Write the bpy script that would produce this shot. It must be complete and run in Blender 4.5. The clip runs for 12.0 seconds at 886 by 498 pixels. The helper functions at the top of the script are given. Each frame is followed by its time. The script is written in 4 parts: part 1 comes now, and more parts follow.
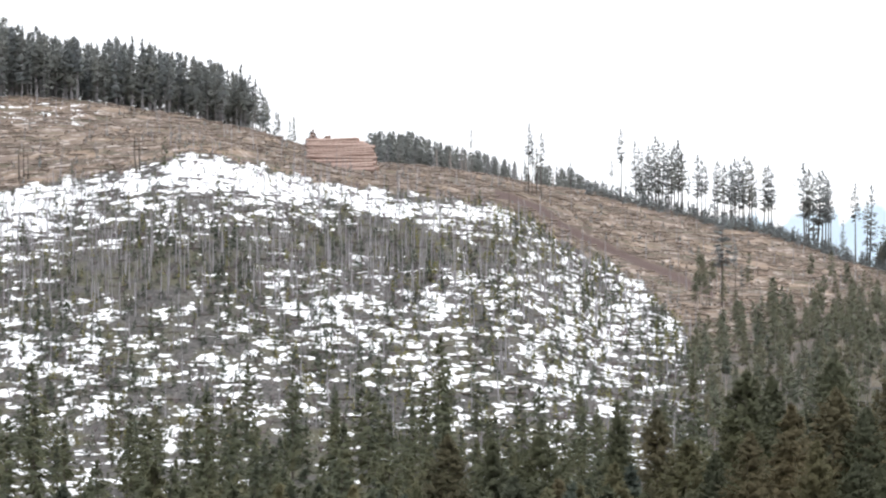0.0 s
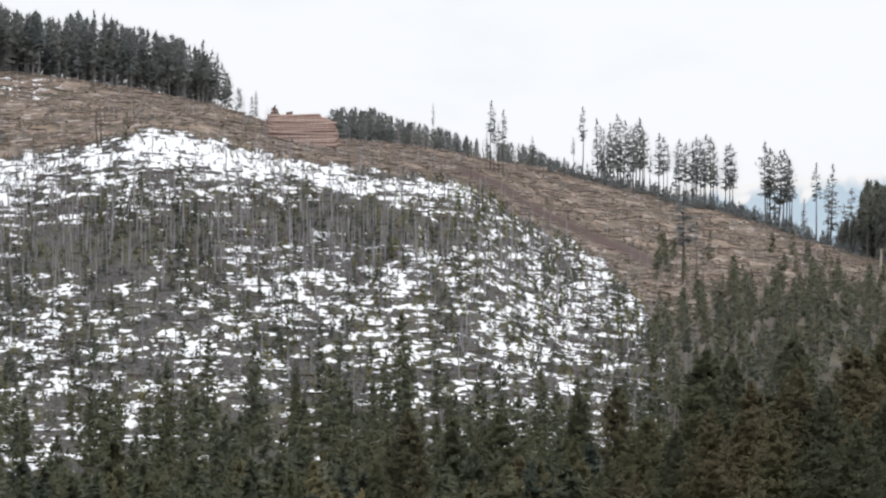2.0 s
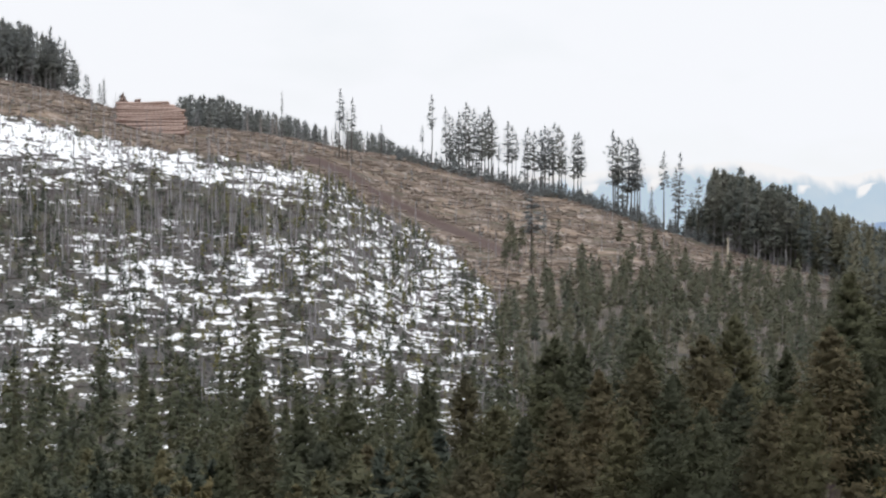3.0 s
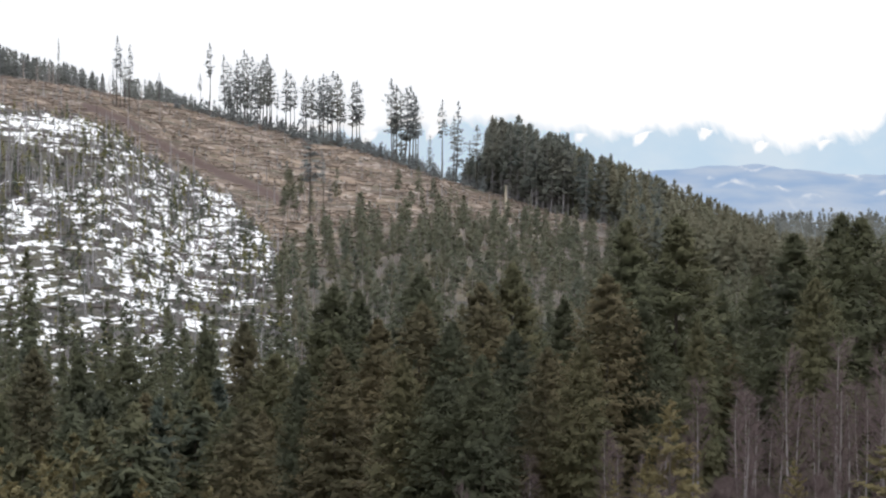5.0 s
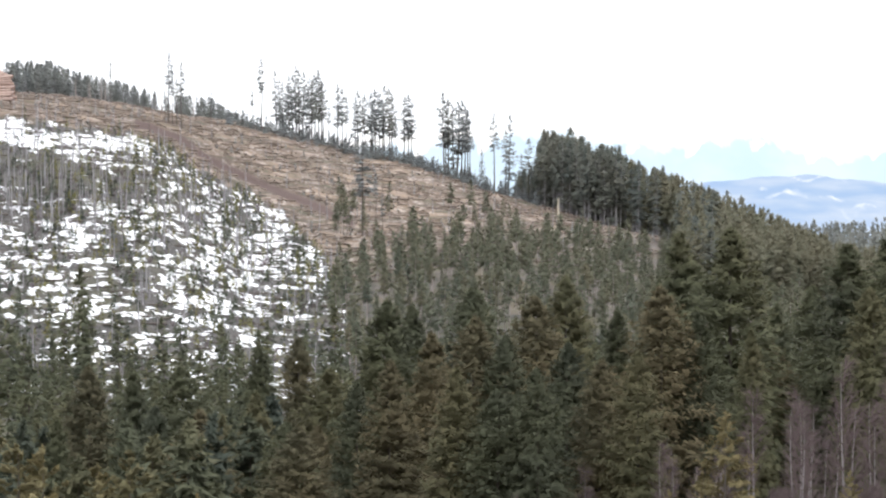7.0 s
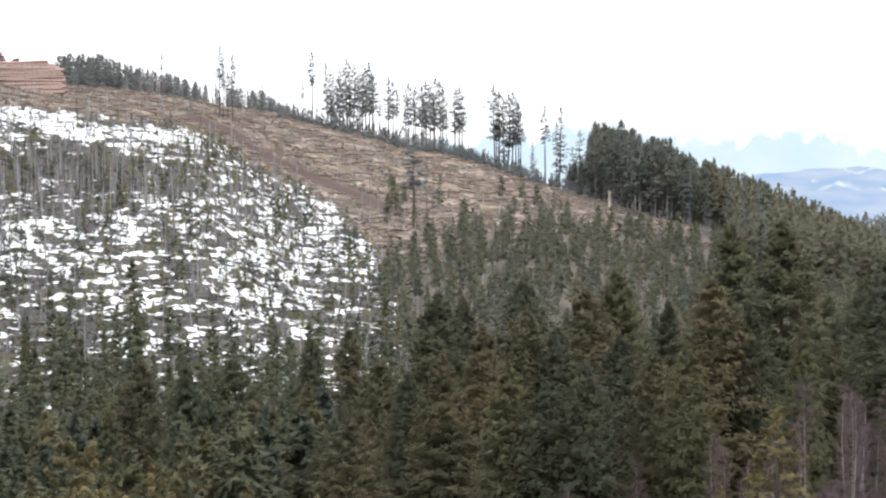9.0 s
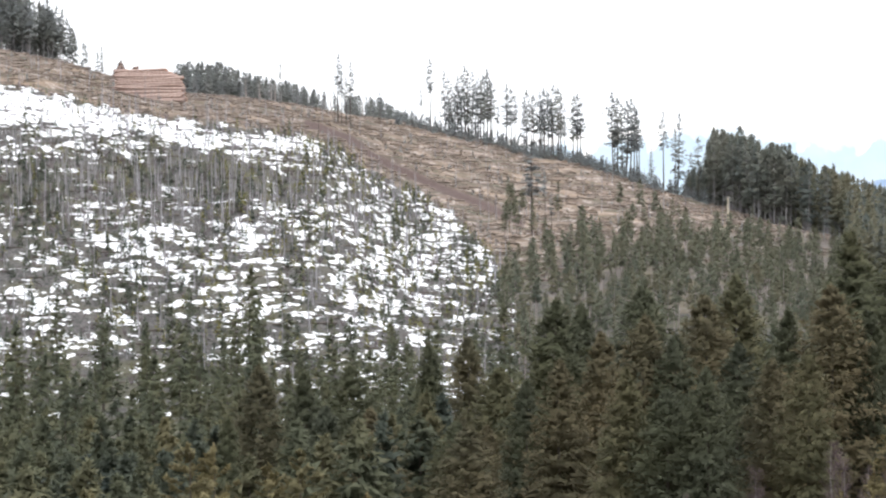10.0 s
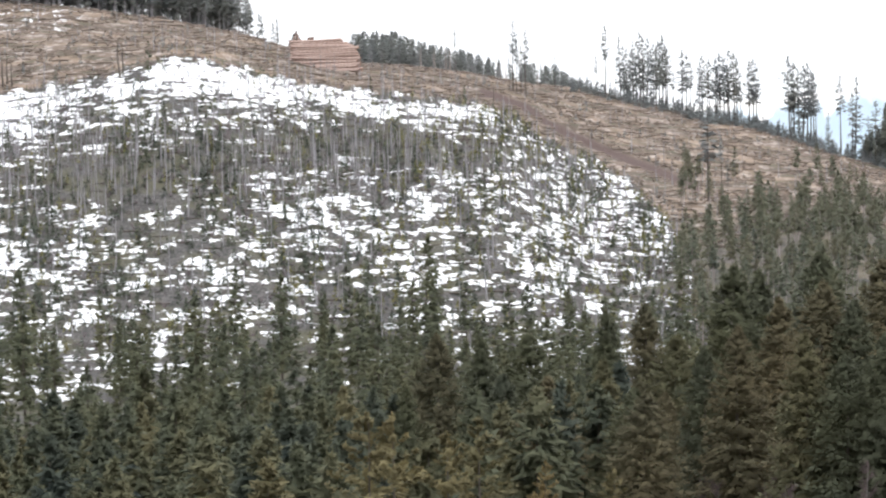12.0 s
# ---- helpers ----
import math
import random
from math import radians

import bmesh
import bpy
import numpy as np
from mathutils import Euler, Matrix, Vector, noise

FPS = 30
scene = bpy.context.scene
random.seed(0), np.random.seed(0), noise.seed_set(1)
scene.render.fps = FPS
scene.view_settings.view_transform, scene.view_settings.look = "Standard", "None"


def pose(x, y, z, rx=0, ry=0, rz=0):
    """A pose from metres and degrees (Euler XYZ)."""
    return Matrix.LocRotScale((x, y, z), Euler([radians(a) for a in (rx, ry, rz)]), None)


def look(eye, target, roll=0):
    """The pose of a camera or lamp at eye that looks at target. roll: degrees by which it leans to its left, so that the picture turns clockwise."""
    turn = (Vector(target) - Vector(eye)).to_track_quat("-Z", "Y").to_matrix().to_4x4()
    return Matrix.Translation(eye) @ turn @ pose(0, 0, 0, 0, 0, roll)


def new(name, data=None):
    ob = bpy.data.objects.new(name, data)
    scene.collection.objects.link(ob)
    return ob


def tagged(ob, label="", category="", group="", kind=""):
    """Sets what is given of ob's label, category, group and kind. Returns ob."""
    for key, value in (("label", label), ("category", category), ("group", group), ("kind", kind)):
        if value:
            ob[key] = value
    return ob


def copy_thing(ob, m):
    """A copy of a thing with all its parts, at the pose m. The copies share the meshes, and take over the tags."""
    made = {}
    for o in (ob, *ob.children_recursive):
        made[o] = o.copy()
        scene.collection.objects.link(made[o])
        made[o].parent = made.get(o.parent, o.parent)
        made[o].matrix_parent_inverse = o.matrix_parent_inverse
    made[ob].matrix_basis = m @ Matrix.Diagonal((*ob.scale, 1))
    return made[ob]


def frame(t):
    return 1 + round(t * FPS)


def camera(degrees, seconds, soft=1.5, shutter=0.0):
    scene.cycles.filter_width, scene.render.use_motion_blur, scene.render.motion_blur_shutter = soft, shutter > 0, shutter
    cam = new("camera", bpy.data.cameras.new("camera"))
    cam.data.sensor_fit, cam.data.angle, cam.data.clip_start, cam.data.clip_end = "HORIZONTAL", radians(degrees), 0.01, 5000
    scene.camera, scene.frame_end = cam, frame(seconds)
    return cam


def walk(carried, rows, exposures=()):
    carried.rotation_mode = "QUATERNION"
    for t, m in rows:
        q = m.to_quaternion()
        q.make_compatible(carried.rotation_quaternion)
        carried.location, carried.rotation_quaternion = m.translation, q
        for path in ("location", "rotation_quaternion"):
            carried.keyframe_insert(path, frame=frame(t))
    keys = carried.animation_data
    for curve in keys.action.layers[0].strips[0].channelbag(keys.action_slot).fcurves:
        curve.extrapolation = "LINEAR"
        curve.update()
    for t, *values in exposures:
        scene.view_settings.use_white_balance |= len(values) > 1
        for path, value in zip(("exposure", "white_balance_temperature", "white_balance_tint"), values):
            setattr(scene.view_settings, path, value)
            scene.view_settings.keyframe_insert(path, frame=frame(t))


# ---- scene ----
# The camera stands on a hillside and pans by hand across the valley.
cam = camera(16.0, 12.0, soft=2.3)
EYE = 1.7
PAN = [  # seconds, degrees turned to the right, degrees up, lean to the right
    (0.0, 0.000, 1.630, 0.000), (0.5, 0.010, 1.529, -0.070), (1.0, 0.020, 1.415, -0.180),
    (1.5, 0.026, 1.314, -0.285), (1.8, 0.292, 1.251, -0.295), (2.0, 0.703, 1.212, -0.298),
    (2.2, 1.304, 1.172, -0.302), (2.5, 2.260, 1.115, -0.305), (3.0, 3.452, 1.011, -0.295),
    (3.5, 4.382, 0.865, -0.300), (3.7, 4.830, 0.787, -0.295), (5.3, 7.826, -0.037, -0.130),
    (5.5, 8.008, -0.086, -0.073), (5.8, 8.493, -0.103, 0.055), (6.0, 8.772, -0.067, 0.145),
    (6.2, 8.508, 0.008, 0.210), (6.5, 7.548, 0.139, 0.288), (7.0, 6.517, 0.335, 0.347),
    (7.2, 6.330, 0.378, 0.360), (8.8, 5.764, 0.238, 0.405), (9.0, 5.591, 0.206, 0.412),
    (9.5, 4.776, 0.209, 0.420), (10.0, 3.443, 0.345, 0.471), (10.5, 2.104, 0.054, 0.611),
    (11.0, 1.118, -0.250, 0.770), (11.5, 0.494, -0.236, 0.880), (12.0, 0.232, -0.198, 1.000),
]
EXPOSURES = [(0.0, 0.02), (0.5, -0.33), (1.0, -0.47), (1.5, -0.5), (3.0, -0.57), (3.5, -0.57), (5.5, -0.08), (6.0, 0.33), (6.5, 0.28), (7.0, 0.12), (9.0, 0.02), (9.5, 0.17), (10.0, 0.12), (10.5, -0.08), (11.0, 0.04), (12.0, 0.06)]
walk(cam, [(t, pose(0, 0, EYE, 0, 0, -turn) @ pose(0, 0, 0, 90 + up, 0, 0) @ pose(0, 0, 0, 0, 0, -lean))
           for t, turn, up, lean in PAN], EXPOSURES)

# ---- sky and sun: bright high overcast ----
SUN_EL, SUN_AZ = 42.0, 60.0
world = bpy.data.worlds.new("overcast_sky")
scene.world = world
world.use_nodes = True
wn, wl = world.node_tree.nodes, world.node_tree.links
wn.clear()
w_out = wn.new("ShaderNodeOutputWorld")
w_bg = wn.new("ShaderNodeBackground")
w_sky = wn.new("ShaderNodeTexSky")
w_sky.sky_type, w_sky.sun_disc = "NISHITA", False
w_sky.sun_elevation, w_sky.sun_rotation = radians(SUN_EL), radians(SUN_AZ)
w_dim = wn.new("ShaderNodeMix")
w_dim.data_type, w_dim.blend_type = "RGBA", "MULTIPLY"
w_dim.inputs[0].default_value = 1.0
w_dim.inputs[7].default_value = (0.11, 0.11, 0.11, 1)
w_tex = wn.new("ShaderNodeTexCoord")
w_noise = wn.new("ShaderNodeTexNoise")
w_noise.inputs["Scale"].default_value, w_noise.inputs["Detail"].default_value = 14.0, 4.0
w_map = wn.new("ShaderNodeMapping")
w_map.inputs["Scale"].default_value = (1, 1, 3.0)
w_ramp = wn.new("ShaderNodeMapRange")
w_ramp.inputs[1].default_value, w_ramp.inputs[2].default_value = 0.34, 0.5
w_ramp.inputs[3].default_value, w_ramp.inputs[4].default_value = 0.9, 1.0
w_mix = wn.new("ShaderNodeMix")
w_mix.data_type = "RGBA"
w_mix.inputs[7].default_value = (0.965, 0.985, 1.03, 1)
wl.new(w_tex.outputs["Generated"], w_map.inputs[0])
wl.new(w_map.outputs[0], w_noise.inputs["Vector"])
wl.new(w_noise.outputs[0], w_ramp.inputs[0])
wl.new(w_sky.outputs[0], w_dim.inputs[6])
wl.new(w_ramp.outputs[0], w_mix.inputs[0])
wl.new(w_dim.outputs[2], w_mix.inputs[6])
# an overcast sky is brightest overhead
w_sep = wn.new("ShaderNodeSeparateXYZ")
wl.new(w_tex.outputs["Generated"], w_sep.inputs[0])
w_up = wn.new("ShaderNodeMapRange")
w_up.inputs[1].default_value, w_up.inputs[2].default_value = 0.12, 0.9
w_up.inputs[3].default_value, w_up.inputs[4].default_value = 1.0, 1.65
wl.new(w_sep.outputs[2], w_up.inputs[0])
w_lift = wn.new("ShaderNodeVectorMath")
w_lift.operation = "SCALE"
wl.new(w_mix.outputs[2], w_lift.inputs[0])
wl.new(w_up.outputs[0], w_lift.inputs["Scale"])
wl.new(w_lift.outputs[0], w_bg.inputs[0])
w_bg.inputs[1].default_value = 1.42
wl.new(w_bg.outputs[0], w_out.inputs[0])

sun_data = bpy.data.lights.new("sun", "SUN")
sun_data.energy, sun_data.angle, sun_data.color = 1.2, radians(15), (1.0, 0.97, 0.93)
sun = new("sun", sun_data)
sa, se = radians(SUN_AZ), radians(SUN_EL)
sun.matrix_world = look((0, 0, 300), (-300 * math.cos(se) * math.sin(sa), -300 * math.cos(se) * math.cos(sa),
                                      300 - 300 * math.sin(se)))
scene.view_settings.exposure = 0.0


# ---- materials ----
def mat_base(name, rough=0.9, spec=0.2):
    m = bpy.data.materials.new(name)
    m.use_nodes = True
    b = m.node_tree.nodes["Principled BSDF"]
    b.inputs["Roughness"].default_value = rough
    b.inputs["Specular IOR Level"].default_value = spec
    return m, m.node_tree.nodes, m.node_tree.links, b


def n_noise(n, l, scale, detail=4.0, vec=None, stretch=None, obj=True):
    tc = n.new("ShaderNodeTexCoord")
    src = tc.outputs["Object"] if obj else vec
    if stretch:
        mp = n.new("ShaderNodeMapping")
        mp.inputs["Scale"].default_value = stretch
        l.new(src, mp.inputs[0])
        src = mp.outputs[0]
    t = n.new("ShaderNodeTexNoise")
    t.inputs["Scale"].default_value, t.inputs["Detail"].default_value = scale, detail
    l.new(src, t.inputs["Vector"])
    return t.outputs[0]


def n_range(n, l, v, a, b, c=0.0, d=1.0):
    r = n.new("ShaderNodeMapRange")
    for i, x in zip((1, 2, 3, 4), (a, b, c, d)):
        r.inputs[i].default_value = x
    l.new(v, r.inputs[0])
    return r.outputs[0]


def n_mix(n, l, fac, a, b, blend="MIX"):
    m = n.new("ShaderNodeMix")
    m.data_type, m.blend_type = "RGBA", blend
    for i, x in ((0, fac), (6, a), (7, b)):
        if hasattr(x, "links"):
            l.new(x, m.inputs[i])
        else:
            m.inputs[i].default_value = (*x, 1) if i else x
    return m.outputs[2]


def n_math(n, l, op, a, b=0.0):
    m = n.new("ShaderNodeMath")
    m.operation = op
    for i, x in enumerate((a, b)):
        if hasattr(x, "links"):
            l.new(x, m.inputs[i])
        else:
            m.inputs[i].default_value = x
    return m.outputs[0]


def foliage(name, shade, green, brown, speck=0.35):
    """Needles: every tree has its own cast between dark green, green and brown-olive; sprays differ a little; light passes through."""
    m, n, l, b = mat_base(name, 0.8, 0.15)
    geo = n.new("ShaderNodeNewGeometry")
    info = n.new("ShaderNodeObjectInfo")
    where = n.new("ShaderNodeTexNoise")
    where.inputs["Scale"].default_value, where.inputs["Detail"].default_value = 0.16, 2.0
    l.new(geo.outputs["Position"], where.inputs["Vector"])
    cast = n_math(n, l, "ADD", n_math(n, l, "MULTIPLY", info.outputs["Random"], 0.62), n_range(n, l, where.outputs[0], 0.32, 0.68, 0.0, 0.42))
    base = n_mix(n, l, n_range(n, l, cast, 0.05, 0.5), shade, green)
    base = n_mix(n, l, n_range(n, l, cast, 0.5, 0.95), base, brown)
    grain = n_range(n, l, geo.outputs["Random Per Island"], 0, 1, 1 - speck, 1 + speck)
    fine = n_range(n, l, n_noise(n, l, 1.6, 3.0), 0.3, 0.7, 0.85, 1.15)
    tone = n.new("ShaderNodeVectorMath")
    tone.operation = "SCALE"
    l.new(base, tone.inputs[0])
    l.new(n_math(n, l, "MULTIPLY", grain, fine), tone.inputs["Scale"])
    l.new(tone.outputs[0], b.inputs["Base Color"])
    tr = n.new("ShaderNodeBsdfTranslucent")
    l.new(tone.outputs[0], tr.inputs[0])
    mx = n.new("ShaderNodeMixShader")
    mx.inputs[0].default_value = 0.38
    l.new(b.outputs[0], mx.inputs[1])
    l.new(tr.outputs[0], mx.inputs[2])
    l.new(mx.outputs[0], n["Material Output"].inputs[0])
    return m


def bark(name, a, c, scale=2.0):
    m, n, l, b = mat_base(name, 0.95, 0.1)
    info = n.new("ShaderNodeObjectInfo")
    f = n_range(n, l, n_noise(n, l, scale, 5.0, stretch=(3, 3, 0.5)), 0.3, 0.7)
    col = n_mix(n, l, f, a, c)
    geo = n.new("ShaderNodeNewGeometry")
    col = n_mix(n, l, n_range(n, l, geo.outputs["Random Per Island"], 0, 1, 0, 0.5), col, tuple(0.55 * x for x in a))
    col = n_mix(n, l, n_range(n, l, info.outputs["Random"], 0, 1, 0, 0.38), col, tuple(0.6 * x for x in a))
    l.new(col, b.inputs["Base Color"])
    return m


M_NEAR = foliage("near_needles", (0.084, 0.092, 0.064), (0.116, 0.120, 0.070), (0.155, 0.140, 0.078), 0.2)
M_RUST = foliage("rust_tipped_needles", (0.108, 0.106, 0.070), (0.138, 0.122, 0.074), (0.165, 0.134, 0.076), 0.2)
M_FRONT = foliage("front_spruce_needles", (0.150, 0.142, 0.080), (0.225, 0.190, 0.098), (0.300, 0.225, 0.110), 0.25)
M_VALLEY = foliage("valley_needles", (0.058, 0.074, 0.066), (0.118, 0.126, 0.080), (0.178, 0.158, 0.086), 0.12)
M_STAND = foliage("young_pine_needles", (0.124, 0.140, 0.114), (0.165, 0.172, 0.122), (0.205, 0.190, 0.130), 0.14)
# dark ridge pines, with distance haze painted in as a pale blue-grey base
M_RIDGE_HAZE = foliage("hazed_ridge_needles", (0.205, 0.224, 0.236), (0.235, 0.250, 0.246), (0.260, 0.262, 0.232), 0.12)
# wood and slope farther right: base colours lightened to stand for haze
M_WOOD_HAZE = foliage("hazed_wood_needles", (0.145, 0.166, 0.158), (0.178, 0.193, 0.168), (0.210, 0.208, 0.170), 0.12)
M_SLOPE_HAZE = foliage("hazed_slope_needles", (0.145, 0.160, 0.130), (0.180, 0.188, 0.135), (0.215, 0.200, 0.142), 0.1)
M_SMALL = foliage("sapling_needles", (0.080, 0.096, 0.080), (0.125, 0.136, 0.092), (0.175, 0.162, 0.105), 0.3)
M_OLIVE = foliage("olive_sapling_needles", (0.140, 0.142, 0.066), (0.195, 0.188, 0.080), (0.235, 0.205, 0.100), 0.3)
M_BARK = bark("conifer_bark", (0.10, 0.085, 0.07), (0.20, 0.17, 0.15))
M_PALE = bark("weathered_wood", (0.30, 0.285, 0.30), (0.50, 0.48, 0.495))
M_ASPEN = bark("aspen_bark", (0.27, 0.245, 0.245), (0.40, 0.37, 0.365))
M_ASPEN_TWIG = bark("aspen_twigs", (0.145, 0.110, 0.108), (0.215, 0.166, 0.162))
M_TWIG = bark("bare_twigs", (0.170, 0.140, 0.145), (0.265, 0.225, 0.230))
M_LOG = bark("cut_log_bark", (0.46, 0.325, 0.275), (0.80, 0.63, 0.56), 0.7)
M_LOGEND = bark("cut_log_end", (0.42, 0.20, 0.12), (0.55, 0.31, 0.19), 1.0)
M_SLASH = bark("logging_slash", (0.15, 0.115, 0.095), (0.46, 0.385, 0.325))
M_BUTT = bark("root_butts", (0.26, 0.18, 0.15), (0.44, 0.32, 0.27))
M_POLE = bark("pale_pine_bark", (0.36, 0.31, 0.29), (0.56, 0.50, 0.47))
M_SNAG = bark("bleached_snag", (0.62, 0.55, 0.42), (0.75, 0.68, 0.56))


def ground_material():
    m, n, l, b = mat_base("hill_ground", 0.95, 0.1)
    tc = n.new("ShaderNodeTexCoord")
    pos = tc.outputs["Object"]

    def attr(k):
        a = n.new("ShaderNodeAttribute")
        a.attribute_name = k
        return a.outputs["Fac"]

    fine = n_noise(n, l, 0.9, 6.0, obj=False, vec=pos, stretch=(1, 0.7, 1.7))
    mid = n_noise(n, l, 0.16, 5.0, obj=False, vec=pos, stretch=(1, 0.5, 2.2))
    drift = n_noise(n, l, 0.34, 5.0, obj=False, vec=pos, stretch=(0.85, 0.45, 2.8))
    big = n_noise(n, l, 0.035, 3.0, obj=False, vec=pos)
    # forest floor: dead grass and duff
    tuft = n_noise(n, l, 1.7, 4.0, obj=False, vec=pos, stretch=(1, 0.7, 1))
    floor_c = n_mix(n, l, n_range(n, l, tuft, 0.38, 0.62), (0.054, 0.053, 0.051), (0.125, 0.116, 0.111))
    floor_c = n_mix(n, l, n_range(n, l, mid, 0.42, 0.60, 0, 0.7), floor_c, (0.096, 0.092, 0.056))
    # logged slope: straw, bare earth and grey debris, raked into slanting terraces
    cut = n_mix(n, l, n_range(n, l, mid, 0.36, 0.62), (0.118, 0.089, 0.071), (0.205, 0.153, 0.115))
    cut = n_mix(n, l, n_range(n, l, fine, 0.50, 0.62, 0, 0.8), cut, (0.100, 0.076, 0.060))
    cut = n_mix(n, l, n_range(n, l, big, 0.42, 0.62, 0, 0.6), cut, (0.19, 0.150, 0.130))
    rake = n.new("ShaderNodeMapping")
    rake.inputs["Rotation"].default_value = (0, radians(17), 0)
    rake.inputs["Scale"].default_value = (0.30, 0.5, 3.2)
    l.new(pos, rake.inputs[0])
    trail = n_noise(n, l, 0.13, 5.0, obj=False, vec=rake.outputs[0])
    cut = n_mix(n, l, n_range(n, l, trail, 0.52, 0.60, 0, 0.85), cut, (0.098, 0.078, 0.062))
    cut = n_mix(n, l, n_range(n, l, trail, 0.47, 0.39, 0, 0.75), cut, (0.265, 0.200, 0.150))
    # heaps of grey-white debris and dark olive brush between them
    heap = n_noise(n, l, 0.22, 4.0, obj=False, vec=pos, stretch=(0.6, 0.8, 2.4))
    chip = n_noise(n, l, 0.75, 3.0, obj=False, vec=pos, stretch=(0.6, 0.8, 1.6))
    cut = n_mix(n, l, n_range(n, l, heap, 0.53, 0.61, 0, 0.75), cut, (0.084, 0.080, 0.056))
    cut = n_mix(n, l, n_range(n, l, n_math(n, l, "ADD", chip, n_range(n, l, heap, 0.35, 0.5, 0.06, -0.06)), 0.54, 0.62, 0, 0.85), cut, (0.42, 0.37, 0.335))
    base = n_mix(n, l, attr("logged"), floor_c, cut)
    base = n_mix(n, l, attr("road"), base, n_mix(n, l, fine, (0.066, 0.046, 0.042), (0.118, 0.084, 0.076)))
    # old snow in patches, broken by grass and fallen wood
    patch = n_math(n, l, "ADD", n_range(n, l, drift, 0.2, 0.8, -0.62, 0.62), n_range(n, l, fine, 0.2, 0.8, -0.44, 0.44))
    patch = n_math(n, l, "ADD", patch, n_range(n, l, mid, 0.2, 0.8, -0.5, 0.5))
    there = n_range(n, l, attr("snow"), 0.02, 0.2)
    cover = n_math(n, l, "ADD", attr("snow"), n_math(n, l, "MULTIPLY", patch, there))
    snow_fac = n_range(n, l, cover, 0.47, 0.55)
    snow_c = n_mix(n, l, n_range(n, l, fine, 0.3, 0.7), (0.80, 0.82, 0.85), (0.90, 0.90, 0.91))
    l.new(n_mix(n, l, snow_fac, base, snow_c), b.inputs["Base Color"])
    bump = n.new("ShaderNodeBump")
    bump.inputs["Strength"].default_value, bump.inputs["Distance"].default_value = 0.6, 0.6
    l.new(n_math(n, l, "ADD", fine, n_math(n, l, "MULTIPLY", snow_fac, 0.35)), bump.inputs["Height"])
    l.new(bump.outputs[0], b.inputs["Normal"])
    return m


def distance_material(name, haze, hazed_rock, snow, stretch, tilt):
    """Far ranges that glow: kilometres of air haze are painted into the emitted colour; the snow lies where the mesh
    says.
    """
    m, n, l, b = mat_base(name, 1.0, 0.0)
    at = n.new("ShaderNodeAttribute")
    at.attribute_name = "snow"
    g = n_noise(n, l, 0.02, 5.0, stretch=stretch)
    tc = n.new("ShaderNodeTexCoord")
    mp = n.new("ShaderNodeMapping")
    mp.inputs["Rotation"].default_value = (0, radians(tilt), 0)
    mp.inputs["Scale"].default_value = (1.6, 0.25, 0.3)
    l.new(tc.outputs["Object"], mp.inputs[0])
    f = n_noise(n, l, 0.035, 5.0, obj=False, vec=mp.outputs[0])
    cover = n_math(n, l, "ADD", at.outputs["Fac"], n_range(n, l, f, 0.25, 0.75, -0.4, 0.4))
    col = n_mix(n, l, n_range(n, l, cover, 0.25, 0.95), n_mix(n, l, n_range(n, l, g, 0.38, 0.64), hazed_rock, haze), snow)
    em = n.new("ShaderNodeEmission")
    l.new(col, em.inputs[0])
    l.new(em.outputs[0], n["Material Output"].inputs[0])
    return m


M_GROUND = ground_material()
# emitted colours: air haze in the blues, snow glowing past white
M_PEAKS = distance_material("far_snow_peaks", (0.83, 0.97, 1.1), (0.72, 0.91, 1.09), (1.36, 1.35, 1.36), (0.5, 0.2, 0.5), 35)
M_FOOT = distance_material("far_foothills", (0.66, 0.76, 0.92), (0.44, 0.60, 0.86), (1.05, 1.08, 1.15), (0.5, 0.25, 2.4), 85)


# ---- shape of the land ----
def tab(*pairs):
    """A value by compass angle (degrees right of the first view), closing on itself behind the camera."""
    m = (pairs[0][1] + pairs[-1][1]) / 2
    xs, ys = zip((-75, m), *pairs, (75, m))
    return lambda a: np.interp(a, xs, ys)


def tan_d(a):
    return np.tan(np.radians(a))


RIDGE_R = tab((-10, 760), (-3, 785), (0, 820), (3, 860), (6, 860), (8, 840), (10, 800), (18, 800))
RIDGE_EL = tab((-10, 4.48), (-8, 4.42), (-6.5, 4.38), (-5, 4.17), (-3.4, 3.82), (-2.6, 3.52), (-1.9, 3.30), (-1.2, 3.23),
               (0.16, 3.10), (1.6, 2.84), (2.84, 2.66), (3.76, 2.44), (4.78, 2.13), (5.8, 1.96), (6.8, 1.65), (7.8, 1.33),
               (8.3, 1.14), (9.24, 0.87), (10.3, 0.59), (11.3, 0.28), (12.5, 0.10), (14, 0.0), (18, -0.1))
BROW_EL = tab((-10, 2.5), (-8, 2.69), (-7.4, 2.83), (-5.6, 3.15), (-4.56, 3.44), (-3.74, 3.30), (-2.7, 3.03), (-1.9, 2.86),
              (-0.86, 2.75), (0.16, 2.58), (1.19, 2.25), (1.8, 1.8), (2.2, 1.45), (3, 0.85), (4.5, 0.5), (6, 0.3), (8, 0.03),
              (12, -0.62), (18, -0.75))
SNOW_EL = tab((-10, 2.5), (-8, 2.69), (-7.4, 2.80), (-5.6, 3.10), (-4.56, 3.40), (-3.74, 3.25), (-2.7, 2.98), (-1.9, 2.81),
              (-0.86, 2.71), (0.16, 2.56), (1.19, 2.40), (1.8, 2.05), (2.2, 1.74), (3.04, 1.40), (3.65, 0.98), (4.16, 0.48),
              (4.5, 0.0), (4.72, -0.6), (4.9, -2.5), (18, -9))
